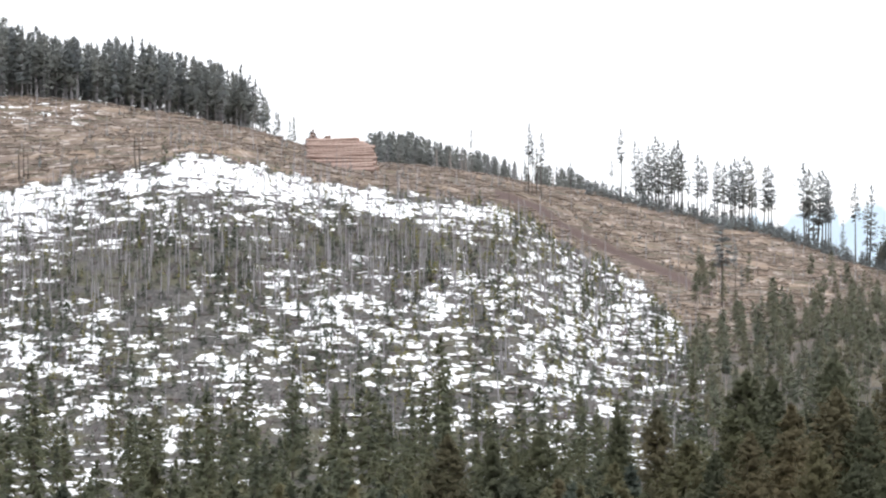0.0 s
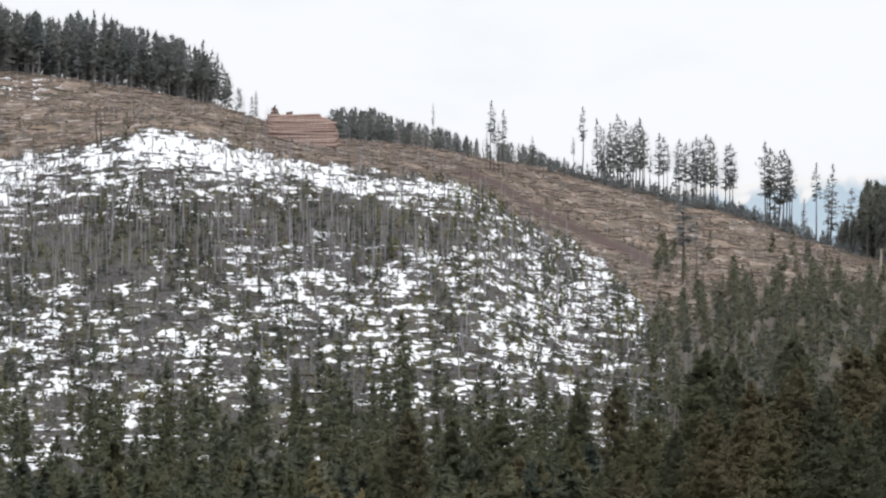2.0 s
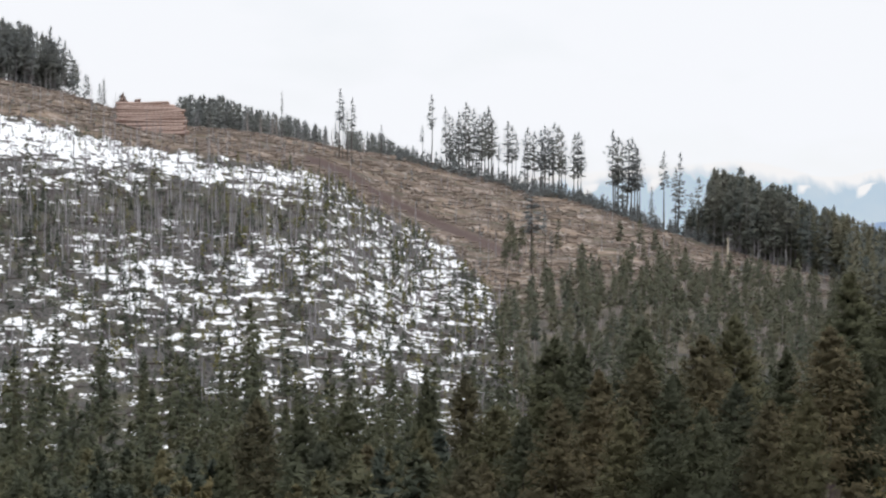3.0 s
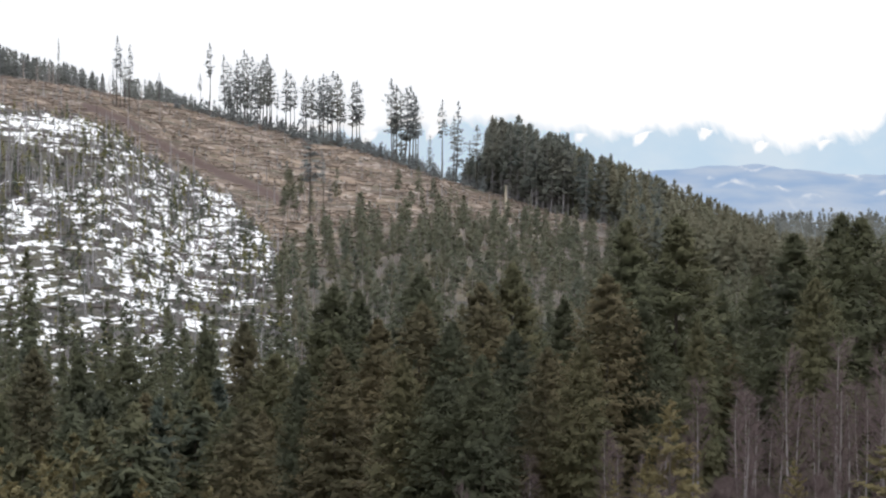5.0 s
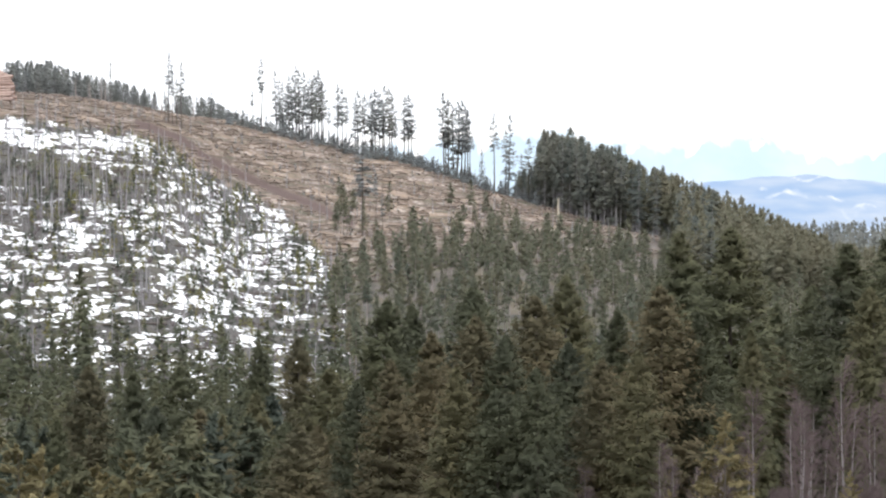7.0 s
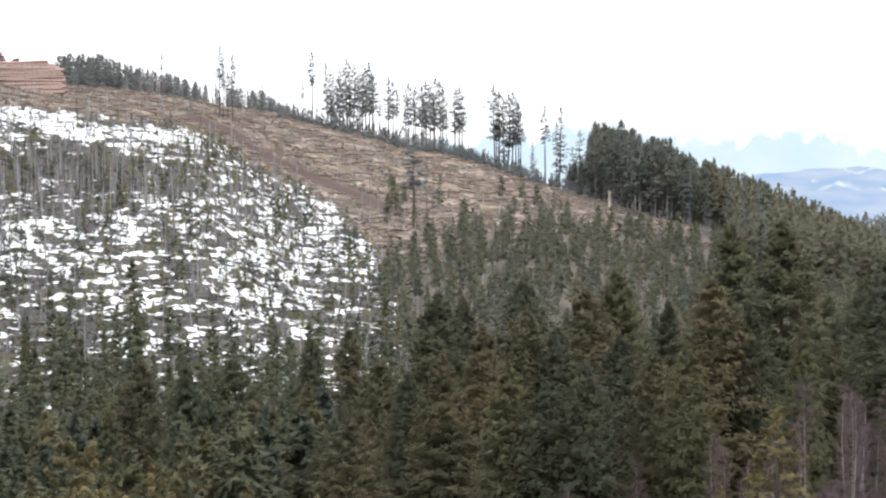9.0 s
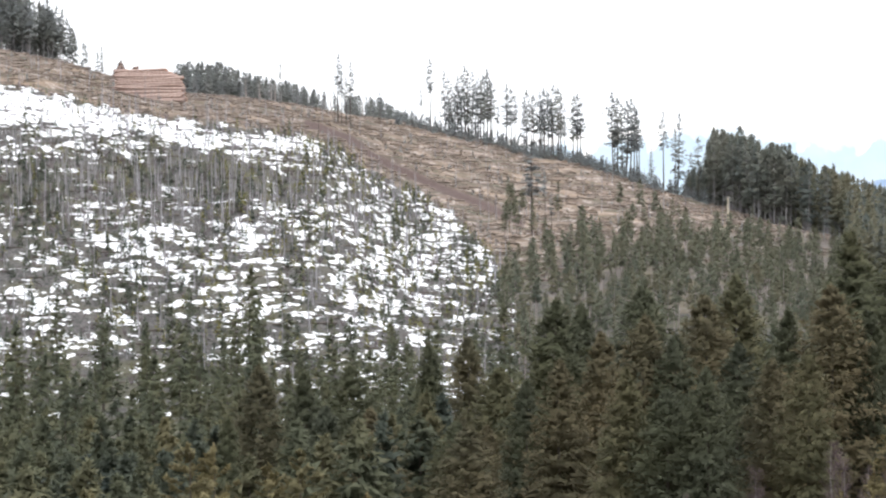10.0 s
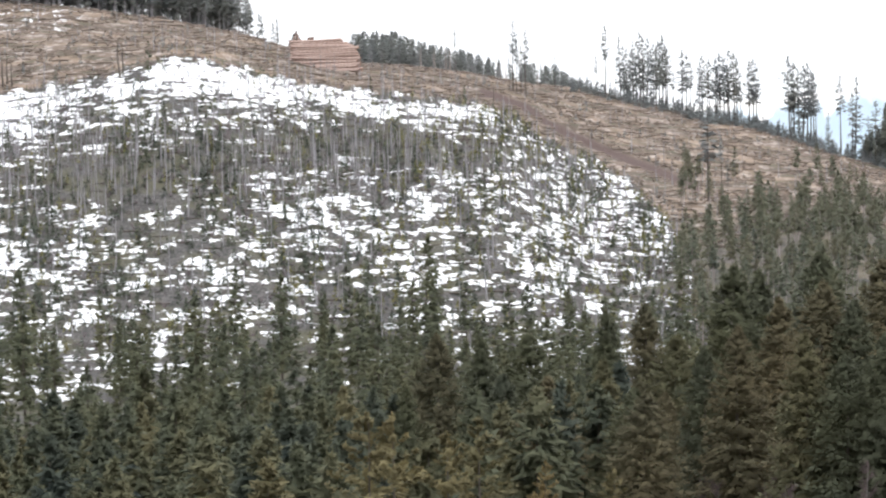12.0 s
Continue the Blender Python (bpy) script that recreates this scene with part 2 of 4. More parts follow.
Z110 = tab((-10, -14.5), (0, -14), (5, -13), (12, -11.5), (18, -11.5))
Z170 = tab((-10, -24), (0, -24), (4, -20), (10, -14.5), (12, -12.6), (18, -12.8))
Z220 = tab((-10, -31), (0, -30), (5, -24), (10, -19.5), (18, -18.5))
Z320 = tab((-10, -31), (0, -30), (5, -29), (10, -27), (18, -26))
Z1400 = tab((-10, 12), (8, 8), (12, 2.5), (18, 2.5))


def land_raw(a, r):
    rr = RIDGE_R(a)
    zr = rr * tan_d(RIDGE_EL(a))
    one = np.ones_like(r)
    stops = [(0 * one, -1.7 * one), (60 * one, -8.8 * one), (110 * one, Z110(a)), (170 * one, Z170(a)), (220 * one, Z220(a)),
             (320 * one, Z320(a)), (460 * one, -18.6 * one), (650 * one, 650 * tan_d(BROW_EL(a))), (rr, zr), (rr + 90, zr - 3.5),
             (1400 * one, Z1400(a)), (2500 * one, -25 * one), (4950 * one, -25 * one)]
    z = stops[0][1].copy()
    for (r0, z0), (r1, z1) in zip(stops, stops[1:]):
        z += np.clip((r - r0) / (r1 - r0), 0, 1) * (z1 - z0)
    return z


def waves(x, y):
    """Gentle lumps of the hillside."""
    z = np.zeros_like(x)
    for k, (wx, wy, ph) in enumerate(((0.031, 0.017, 1.0), (0.05, -0.041, 2.3), (0.11, 0.07, 0.4), (0.17, -0.12, 4.0), (0.29, 0.23, 5.1))):
        z += np.sin(x * wx + y * wy + ph) * np.sin(y * wx * 1.3 - x * wy + 2 * ph) * (0.55, 0.45, 0.28, 0.2, 0.12)[k]
    return z


def land(a, r):
    """Height of the ground (the foot of the camera is 0)."""
    a, r = np.asarray(a, float), np.asarray(r, float)
    w = np.clip(r / 120, 0, 1) * 14
    z = (land_raw(a, np.maximum(r - w, 0)) + 2 * land_raw(a, r) + land_raw(a, r + w)) / 4
    x, y = r * np.sin(np.radians(a)), r * np.cos(np.radians(a))
    return z + EYE + waves(x, y) * np.clip((r - 20) / 60, 0, 1)


def spot(a, r):
    a = math.radians(a)
    return r * math.sin(a), r * math.cos(a)


def on_land(a, r):
    x, y = spot(a, r)
    return Vector((x, y, float(land(a, r))))


def mesh_from(name, verts, faces, mat=None, smooth=False, normals=None):
    """A mesh from arrays of corners and of triangles (or quads)."""
    verts, faces = np.asarray(verts, np.float32), np.asarray(faces, np.int32)
    me = bpy.data.meshes.new(name)
    k = faces.shape[1]
    me.vertices.add(len(verts))
    me.vertices.foreach_set("co", verts.ravel())
    me.loops.add(faces.size)
    me.loops.foreach_set("vertex_index", faces.ravel())
    me.polygons.add(len(faces))
    me.polygons.foreach_set("loop_start", np.arange(0, faces.size, k, dtype=np.int32))
    me.polygons.foreach_set("use_smooth", np.full(len(faces), smooth))
    me.update(calc_edges=True)
    if normals is not None:
        me.polygons.foreach_set("use_smooth", np.ones(len(faces), bool))
        me.normals_split_custom_set_from_vertices(np.asarray(normals, np.float32))
    if mat:
        me.materials.append(mat)
    return me


def join_arrays(pieces):
    """Several (corners, triangles[, normals]) into one."""
    fs, off = [], 0
    for q in pieces:
        fs.append(q[1] + off)
        off += len(q[0])
    out = [np.concatenate([q[0] for q in pieces]), np.concatenate(fs)]
    if len(pieces[0]) > 2:
        out.append(np.concatenate([q[2] for q in pieces]))
    return tuple(out)


def build_ground():
    az = np.concatenate([np.arange(-180, -10.5, 6.0), np.arange(-10.5, 18.5, 0.085), np.arange(18.5, 180, 6.0)])
    rad = np.concatenate([np.array([0.0, 3, 6, 14, 24, 36, 48]), np.arange(60, 440, 5.0), np.arange(440, 900, 2.1),
                          np.arange(900, 1500, 25.0), np.arange(1500, 4951, 230.0)])
    A, R = np.meshgrid(az, rad, indexing="ij")
    Z = land(A, R)
    X, Y = R * np.sin(np.radians(A)), R * np.cos(np.radians(A))
    na, nr = A.shape
    i, j = np.meshgrid(np.arange(na), np.arange(nr - 1), indexing="ij")
    i2 = (i + 1) % na
    quads = np.stack([i * nr + j, i * nr + j + 1, i2 * nr + j + 1, i2 * nr + j], -1).reshape(-1, 4)
    me = mesh_from("ground", np.stack([X, Y, Z], -1).reshape(-1, 3), quads, M_GROUND, True)
    el = np.degrees(np.arctan2(Z - EYE, R))
    # snow lies on the shaded brow of the hill and in the hollow below the aspens
    edge = SNOW_EL(A) - el + 0.05 * np.sin(A * 9.0) + 0.03 * np.sin(A * 23 + 1)
    snow = np.clip(edge / 0.16, -1, 1) * 0.5 * (R > 425) * (R < 760)
    snow = np.where((R > 425) & (R < 760), 0.5 + snow - 0.5 * (edge < 0), 0.0)
    cover = 0.378 * np.ones_like(A)
    cover += np.where(A < 1.4, 0.17, 0.09) * np.exp(-((edge - 0.25) / 0.32) ** 2)
    for a0, e0, sa_, se_, amt in SNOW_PLAN:
        cover += amt * np.exp(-((A - a0) / sa_) ** 2 - ((el - e0) / se_) ** 2)
    cover -= 0.2 * np.clip((-1.1 - el) / 0.7, 0, 1) * np.clip(1.2 - A, 0, 1) * np.clip((A + 5) / 1.5, 0, 1)
    snow = np.clip(snow, 0, 1) * cover
    snow = np.where(edge < 0, 0.0, snow)
    hollow = 0.45 * np.exp(-((A - 12.3) / 0.7) ** 2 - ((R - 163) / 8) ** 2)
    upper = 0.24 * np.exp(-((A + 7.2) / 1.6) ** 2 - ((el - 4.1) / 0.35) ** 2) * (R < 800)
    snow = np.maximum(snow, np.maximum(hollow, upper))
    logged = ((edge < 0.02) & (R > 560) & (R < RIDGE_R(A) + 14)).astype(float) * np.clip((14.0 - A) / 3.0, 0, 1)
    logged *= np.clip((el + 0.4 - 0.1 * (A - 5)) / 0.9, 0.3, 1)
    ra, re = zip(*ROAD)
    road_el = np.interp(A, ra, re, left=-90, right=-90)
    road = np.exp(-((el - road_el) / 0.095) ** 4) * (R > 560) * (R < 860)
    for key, val in (("snow", snow), ("logged", logged), ("road", road)):
        at = me.attributes.new(key, "FLOAT", "POINT")
        at.data.foreach_set("value", val.reshape(-1).astype(np.float32))
    return tagged(new("ground", me), "hillside of brown logged slope, patchy old snow and forest floor", "ground", kind="structure")


# fuller and thinner snow on the hill: angle right, angle up, widths, amount
SNOW_PLAN = [(-4.2, 3.1, 1.5, 0.42, 0.40), (-7.2, 2.35, 0.9, 0.5, 0.28), (-2.2, 2.75, 1.5, 0.25, 0.25), (0.6, 2.35, 1.4, 0.25, 0.2),
             (-5.6, 1.2, 2.2, 0.7, -0.30), (-1.0, 1.75, 2.6, 0.4, -0.31), (-0.2, 0.75, 0.8, 0.22, 0.22),
             (3.0, 0.15, 1.1, 0.6, 0.22), (-6.4, -0.3, 0.45, 0.5, 0.3), (-7.7, -0.2, 0.5, 0.25, 0.25), (-2.2, 0.2, 0.5, 0.35, 0.25),
             (-5.8, -0.2, 0.5, 0.35, -0.25), (2.2, -0.9, 0.7, 0.4, 0.2), (1.5, 1.1, 1.4, 0.25, 0.02)]
ROAD = [(0.9, 2.62), (1.19, 2.58), (1.81, 2.33), (2.22, 2.0), (2.83, 1.72), (3.24, 1.52), (4.27, 1.10), (4.9, 0.80)]
ground = build_ground()


# ---- far ranges ----
def far_range(name, r0, r1, a0, a1, crest, rough, mat, seed, label, snow_at):
    rg = np.random.default_rng(seed)
    az = np.linspace(a0, a1, 900)
    top = np.interp(az, *zip(*crest))
    for f, s in ((2.0, 1.0), (5.0, 0.5), (11.0, 0.3), (23.0, 0.16)):
        top = top + rough * s * np.sin(az * f + rg.uniform(0, 6)) * np.sin(az * f * 0.37 + rg.uniform(0, 6))
    t = np.linspace(0, 1, 90)
    A, T = np.meshgrid(az, t, indexing="ij")
    R = r0 + (r1 - r0) * T
    spur = np.sin(A * 6.1 + 3 * T) * np.sin(A * 2.3 + 1) * 8 * np.sin(np.pi * T)
    Z = -40 + T * (r1 * tan_d(top)[:, None] + 40) + spur
    n2 = A.shape[1]
    X, Y = R * np.sin(np.radians(A)), R * np.cos(np.radians(A))
    i, j = np.meshgrid(np.arange(A.shape[0] - 1), np.arange(n2 - 1), indexing="ij")
    q = np.stack([i * n2 + j, i * n2 + j + 1, (i + 1) * n2 + j + 1, (i + 1) * n2 + j], -1).reshape(-1, 4)
    me = mesh_from(name, np.stack([X, Y, Z + EYE], -1).reshape(-1, 3), q, mat, True)
    at = me.attributes.new("snow", "FLOAT", "POINT")
    at.data.foreach_set("value", snow_at(A, np.degrees(np.arctan2(Z, R))).reshape(-1).astype(np.float32))
    return tagged(new(name, me), label, "mountains", kind="structure")


SNOW_LINE = [(-30, 1.6), (4, 2.0), (8.6, 2.42), (9.4, 2.30), (10.2, 2.14), (10.8, 2.13), (11.3, 2.24), (12.05, 2.33), (12.7, 2.15), (13.3, 2.03),
             (13.75, 1.93), (14.2, 2.05), (14.8, 2.1), (15.15, 2.12), (15.35, 2.3), (15.57, 2.6), (15.85, 2.42), (16.3, 2.3), (17, 2.4), (20, 2.2), (45, 1.5)]


def peak_snow(a, e):
    """Snow above the line, with slanting gullies that run down from it."""
    slant = a - 0.55 * (e - 2.2)
    above = e - np.interp(a, *zip(*SNOW_LINE))
    gully = np.sin(slant * 5.5) * 0.5 + np.sin(slant * 2.7 + 2) * 0.4
    streak = np.clip(np.sin(slant * 8.3 + 0.6) * np.sin(slant * 3.1 + 1.4) - 0.45, 0, 1) * np.clip(1 + above / 0.45, 0, 1) * 1.6
    return 0.5 + (above + 0.05 * gully) / 0.3 + streak * (above < 0) * 2.2


def foot_snow(a, e):
    """A few level snow fields on the foothills."""
    z = np.zeros_like(a)
    for a0, e0, wa, we in ((13.15, 1.57, 0.5, 0.035), (12.6, 1.28, 0.42, 0.05), (12.3, 1.42, 0.1, 0.06), (14.9, 1.40, 0.25, 0.03), (15.4, 1.1, 0.2, 0.05),
                           (15.9, 1.28, 0.4, 0.05), (10.9, 1.45, 0.4, 0.04), (13.6, 1.2, 0.2, 0.03), (16.8, 1.3, 0.4, 0.06), (14.2, 1.05, 0.2, 0.03)):
        z = np.maximum(z, 0.72 * np.exp(-((a - a0) / wa) ** 2 - ((e - e0 - 0.05 * np.sin(a * 9)) / we) ** 2))
    return z


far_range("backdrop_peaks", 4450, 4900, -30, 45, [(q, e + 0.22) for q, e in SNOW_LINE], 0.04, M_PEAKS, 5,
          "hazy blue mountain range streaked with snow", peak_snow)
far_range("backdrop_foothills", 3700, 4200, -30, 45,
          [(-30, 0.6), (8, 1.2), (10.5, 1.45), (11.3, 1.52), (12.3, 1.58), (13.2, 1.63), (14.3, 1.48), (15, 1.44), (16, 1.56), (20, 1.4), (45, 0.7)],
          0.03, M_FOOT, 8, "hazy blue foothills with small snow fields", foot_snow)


# ---- kinds of trees ----
def tube(path, radii, sides=5):
    """A tapered round stem along a path."""
    path, radii = np.asarray(path, float), np.asarray(radii, float)
    n = len(path)
    d = np.gradient(path, axis=0)
    d /= np.linalg.norm(d, axis=1)[:, None] + 1e-9
    ref = np.where(np.abs(d[:, 2:3]) > 0.8, [[1.0, 0, 0]], [[0, 0, 1.0]])
    u = np.cross(d, ref)
    u /= np.linalg.norm(u, axis=1)[:, None] + 1e-9
    v = np.cross(d, u)
    ang = np.arange(sides) * 2 * np.pi / sides
    ring = path[:, None] + radii[:, None, None] * (np.cos(ang)[None, :, None] * u[:, None] + np.sin(ang)[None, :, None] * v[:, None])
    i, j = np.meshgrid(np.arange(n - 1), np.arange(sides), indexing="ij")
    j2 = (j + 1) % sides
    a, b, c, e = i * sides + j, i * sides + j2, (i + 1) * sides + j2, (i + 1) * sides + j
    tri = np.concatenate([np.stack([a, b, c], -1).reshape(-1, 3), np.stack([a, c, e], -1).reshape(-1, 3)])
    return ring.reshape(-1, 3), tri


def sprays(rg, c, out, size, wide=0.25, layers=2):
    """Flat pointed sprays of needles at each place c, lying along the bough, facing up and a little outwards."""
    n = len(c)
    tri, nrm = [], []
    face = out * np.array([0.75, 0.75, 0.2]) + np.array([0, 0, 0.7])
    for k in range(layers):
        q = face + rg.normal(0, 0.2, (n, 3))
        q /= np.linalg.norm(q, axis=1)[:, None]
        d = out + rg.normal(0, 0.5, (n, 3)) * np.array([1, 1, 0.55])
        d -= 0.8 * q * (d * q).sum(1)[:, None]
        d /= np.linalg.norm(d, axis=1)[:, None]
        s = np.cross(q, d)
        s /= np.linalg.norm(s, axis=1)[:, None] + 1e-9
        L = size[:, None] * rg.uniform(0.7, 1.4, (n, 1))
        a, b, e = c - d * L * 0.4 - s * L * wide, c - d * L * 0.35 + s * L * wide, c + d * L * 1.15
        flip = (np.cross(b - a, e - a) * q).sum(1) < 0
        a2, b2 = np.where(flip[:, None], b, a), np.where(flip[:, None], a, b)
        tri.append(np.stack([a2, b2, e], 1))
        lit = q + np.array([0, 0, 0.35])
        nrm.append(np.repeat((lit / np.linalg.norm(lit, axis=1)[:, None])[:, None], 3, 1))
    v = np.concatenate(tri).reshape(-1, 3)
    return v, np.arange(len(v)).reshape(-1, 3), np.concatenate(nrm).reshape(-1, 3)


def crown(rg, h, base, rad, boughs, per, size, power=0.8, droop=0.25, ragged=0.3, one_sided=0.0, fan=0.2, arms=6, layers=2, wide=0.36):
    """Whorls of boughs round the stem from base to h; each bough a flat fan of sprays that sags
    and lifts again at its tip. The lower the power, the sooner the cone reaches its breadth."""
    whorls = max(boughs // arms, 3)
    t = np.repeat((np.arange(whorls) + 0.5) / whorls, arms)
    t = np.clip(t + rg.normal(0, 0.35 / whorls, len(t)), 0, 0.995)
    n = len(t)
    phi = rg.uniform(0, 2 * np.pi, n)
    full = 5.6 * (1 - power) + 0.8
    L = rad * (1 - np.exp(-full * (1 - t))) / (1 - math.exp(-full)) * np.clip(1 + rg.normal(0, ragged, n), 0.35, 1.6) * np.clip((t + 0.08) / 0.18, 0.5, 1) + 0.02 * rad
    L = L * (1 + one_sided * np.cos(phi - 1.0))
    s = rg.uniform(0.1, 1.0, (n, per)) ** 0.62
    rise = (rg.normal(0.0, 0.09, n) + 0.75 * t ** 1.5 - 0.05)[:, None]
    rr = L[:, None] * s
    zz = (base + (h - base) * t)[:, None] + rr * rise - droop * L[:, None] * s * (1.25 - 0.9 * s * s)
    zz = zz + rg.normal(0, 0.045, (n, per)) * L[:, None]
    side = rg.normal(0, fan, (n, per)) * L[:, None] * np.sin(np.pi * np.clip(0.12 + 0.8 * s, 0, 1))
    co, si = np.cos(phi)[:, None], np.sin(phi)[:, None]
    c = np.stack([co * rr - si * side, si * rr + co * side, zz], -1).reshape(-1, 3)
    turn = side / (L[:, None] + 1e-6) * 2.0
    out = np.stack([co - si * turn, si + co * turn, rise + droop * (1.6 * s * s - 0.7) + 0 * s], -1).reshape(-1, 3)
    sz = (size * (1.05 - 0.55 * t)[:, None] * rg.uniform(0.7, 1.3, (n, per))).reshape(-1)
    # the leading shoot stands straight up
    tip = np.zeros((9, 3))
    tip[:, 2] = h * np.linspace(0.935, 1.01, 9)
    return sprays(rg, np.concatenate([c, tip]), np.concatenate([out, np.tile([[0, 0, 2.2]], (9, 1))]), np.concatenate([sz, size * np.linspace(0.9, 0.6, 9)]), wide, layers)


def stem(rg, h, r, sides=6, bend=0.01, top=0.08):
    n = 6
    t = np.linspace(0, 1, n)
    b = rg.normal(0, bend * h, 2)
    path = np.stack([b[0] * np.sin(t * 2.5), b[1] * np.sin(t * 2.1), t * h - (t == 0) * 0.6], -1)
    return tube(path, r * (1 - t) + r * top, sides)


def tree_thing(name, parts, label, group):
    """A tree standing at its base: parts is a list of (name, arrays, material)."""
    root = tagged(new(name), label, "tree", group)
    for pn, arr, mt in parts:
        ob = new(pn, mesh_from(pn, arr[0], arr[1], mt, normals=arr[2] if len(arr) > 2 else None))
        ob.parent = root
    return root


def place(proto, a, r, scale=1.0, tall=1.0, spin=0.0, lean=0.0, sink=0.0):
    p = on_land(a, r)
    p.z -= sink
    m = Matrix.Translation(p) @ Euler((lean * math.cos(spin), lean * math.sin(spin), spin)).to_matrix().to_4x4() @ Matrix.Diagonal((scale, scale, scale * tall, 1))
    return copy_thing(proto, m)


def scatter(protos, spots, rg):
    """Many trees in one mesh: protos are (corners, triangles), spots are angle, distance, scale, tall."""
    pieces = []
    for a, r, s, tall in spots:
        v, f, *nm = protos[rg.integers(len(protos))]
        q = rg.uniform(0, 6.28)
        x, y = spot(a, r)
        w = np.empty_like(v)
        w[:, 0] = x + s * (v[:, 0] * math.cos(q) - v[:, 1] * math.sin(q))
        w[:, 1] = y + s * (v[:, 0] * math.sin(q) + v[:, 1] * math.cos(q))
        w[:, 2] = float(land(a, r)) - 0.1 + s * tall * v[:, 2]
        if nm:
            nm = nm[0]
            nm = np.stack([nm[:, 0] * math.cos(q) - nm[:, 1] * math.sin(q), nm[:, 0] * math.sin(q) + nm[:, 1] * math.cos(q), nm[:, 2]], 1)
            pieces.append((w, f, nm))
        else:
            pieces.append((w, f))
    return join_arrays(pieces)


def stuff(name, arr, mat, label, category):
    return tagged(new(name, mesh_from(name, arr[0], arr[1], mat, normals=arr[2] if len(arr) > 2 else None)), label, category, kind="stuff")


def strew(name, protos, spots, count, mat, label, category, group, rest_name, rest_label):
    """The nearest count of the spots as things of their own on shared meshes, the others joined."""
    rg = np.random.default_rng(len(spots))
    meshes = [mesh_from(name, p[0], p[1], mat, normals=p[2] if len(p) > 2 else None) for p in protos]
    spots = sorted(spots, key=lambda q: q[1])
    for a, r, s, tall in spots[:count]:
        ob = tagged(new(name, meshes[rg.integers(len(meshes))]), label, category, group)
        p = on_land(a, r)
        p.z -= 0.1
        ob.matrix_world = Matrix.Translation(p) @ Euler((0, 0, rg.uniform(0, 6.28))).to_matrix().to_4x4() @ Matrix.Diagonal((s, s, s * tall, 1))
    stuff(rest_name, scatter(protos, spots[count:], rg), mat, rest_label, category)


def field(rg, a0, a1, r0, r1, gap, accept=None):
    """Places strewn evenly over a sector, about gap metres apart."""
    n = int(math.radians(a1 - a0) * (r1 * r1 - r0 * r0) / 2 / gap ** 2)
    out = []
    cells = {}
    for _ in range(n * 3):
        if len(out) >= n:
            break
        a, r = rg.uniform(a0, a1), math.sqrt(rg.uniform(r0 * r0, r1 * r1))
        x, y = spot(a, r)
        k = (int(x // gap), int(y // gap))
        if cells.get(k, 0) or (accept and not accept(a, r)):
            continue
        cells[k] = 1
        out.append((a, r))
    return out


def height_to(a, r, el):
    """Height of a thing at that place whose top stands at the angle el."""
    return r * math.tan(math.radians(el)) + EYE - float(land(a, r))


def clear_protos(protos):
    """Takes away the patterns once their copies stand."""
    for pr in protos:
        for ob in [*pr.children_recursive, pr]:
            bpy.data.objects.remove(ob)


# ---- big conifers on the near bank ----
rg = np.random.default_rng(11)
big_protos = []
for k in range(8):
    h = 20.0
    rad = (4.5, 4.0, 4.9, 4.4, 4.1, 4.7, 4.4, 4.1)[k]
    cr = crown(rg, h, 0.8, rad, 640, 16, 0.42, (0.74, 0.8, 0.7, 0.76, 0.82, 0.74, 0.72, 0.78)[k], 0.16, 0.17, 0.05, 0.17, 10, wide=0.26)
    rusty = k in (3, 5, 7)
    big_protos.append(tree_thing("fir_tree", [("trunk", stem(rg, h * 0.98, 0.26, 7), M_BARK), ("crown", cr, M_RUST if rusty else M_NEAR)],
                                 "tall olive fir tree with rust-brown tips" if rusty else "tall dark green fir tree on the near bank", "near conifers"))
NEAR_TOPS = [  # angle right, angle up of the top, distance, breadth
    (5.45, -0.67, 235, 1.0), (5.91, -0.74, 246, 0.85), (7.09, -0.46, 248, 1.0), (7.05, -0.98, 205, 1.05), (8.12, -0.60, 236, 1.05),
    (8.73, -0.24, 252, 0.85), (9.71, -0.85, 240, 0.85), (10.42, -0.44, 214, 1.05), (10.78, 0.54, 238, 1.0), (11.75, 0.61, 225, 1.1),
    (13.89, 0.30, 236, 1.0), (14.62, 0.68, 243, 0.95), (15.0, 0.58, 232, 1.05), (15.62, 0.20, 250, 0.8), (7.61, -1.30, 203, 0.9),
    (0.04, -1.81, 262, 0.9), (0.91, -1.92, 258, 0.85), (1.73, -1.83, 272, 1.0), (3.06, -2.32, 232, 0.95), (2.05, -2.62, 222, 1.05),
    (3.89, -1.30, 275, 0.9), (3.12, -1.42, 300, 0.8), (4.45, -1.90, 242, 1.05), (6.35, -1.25, 228, 0.95), (8.75, -1.45, 215, 1.0),
    (9.35, -1.75, 205, 1.0), (12.55, -0.75, 246, 0.9), (13.2, -0.45, 252, 0.9), (16.3, 0.25, 240, 1.0), (5.6, -1.75, 215, 1.0),
    (11.2, -0.9, 215, 0.8), (4.9, -2.1, 220, 0.85), (1.3, -2.55, 240, 0.85), (-0.45, -2.75, 235, 0.8), (10.0, -1.6, 200, 0.9),
    (16.9, -0.2, 245, 1.0), (12.1, -1.2, 205, 0.75), (14.25, -0.5, 215, 0.85), (6.7, -1.9, 200, 0.95), (8.2, -1.9, 196, 0.95)]
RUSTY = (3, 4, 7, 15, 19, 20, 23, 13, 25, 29)
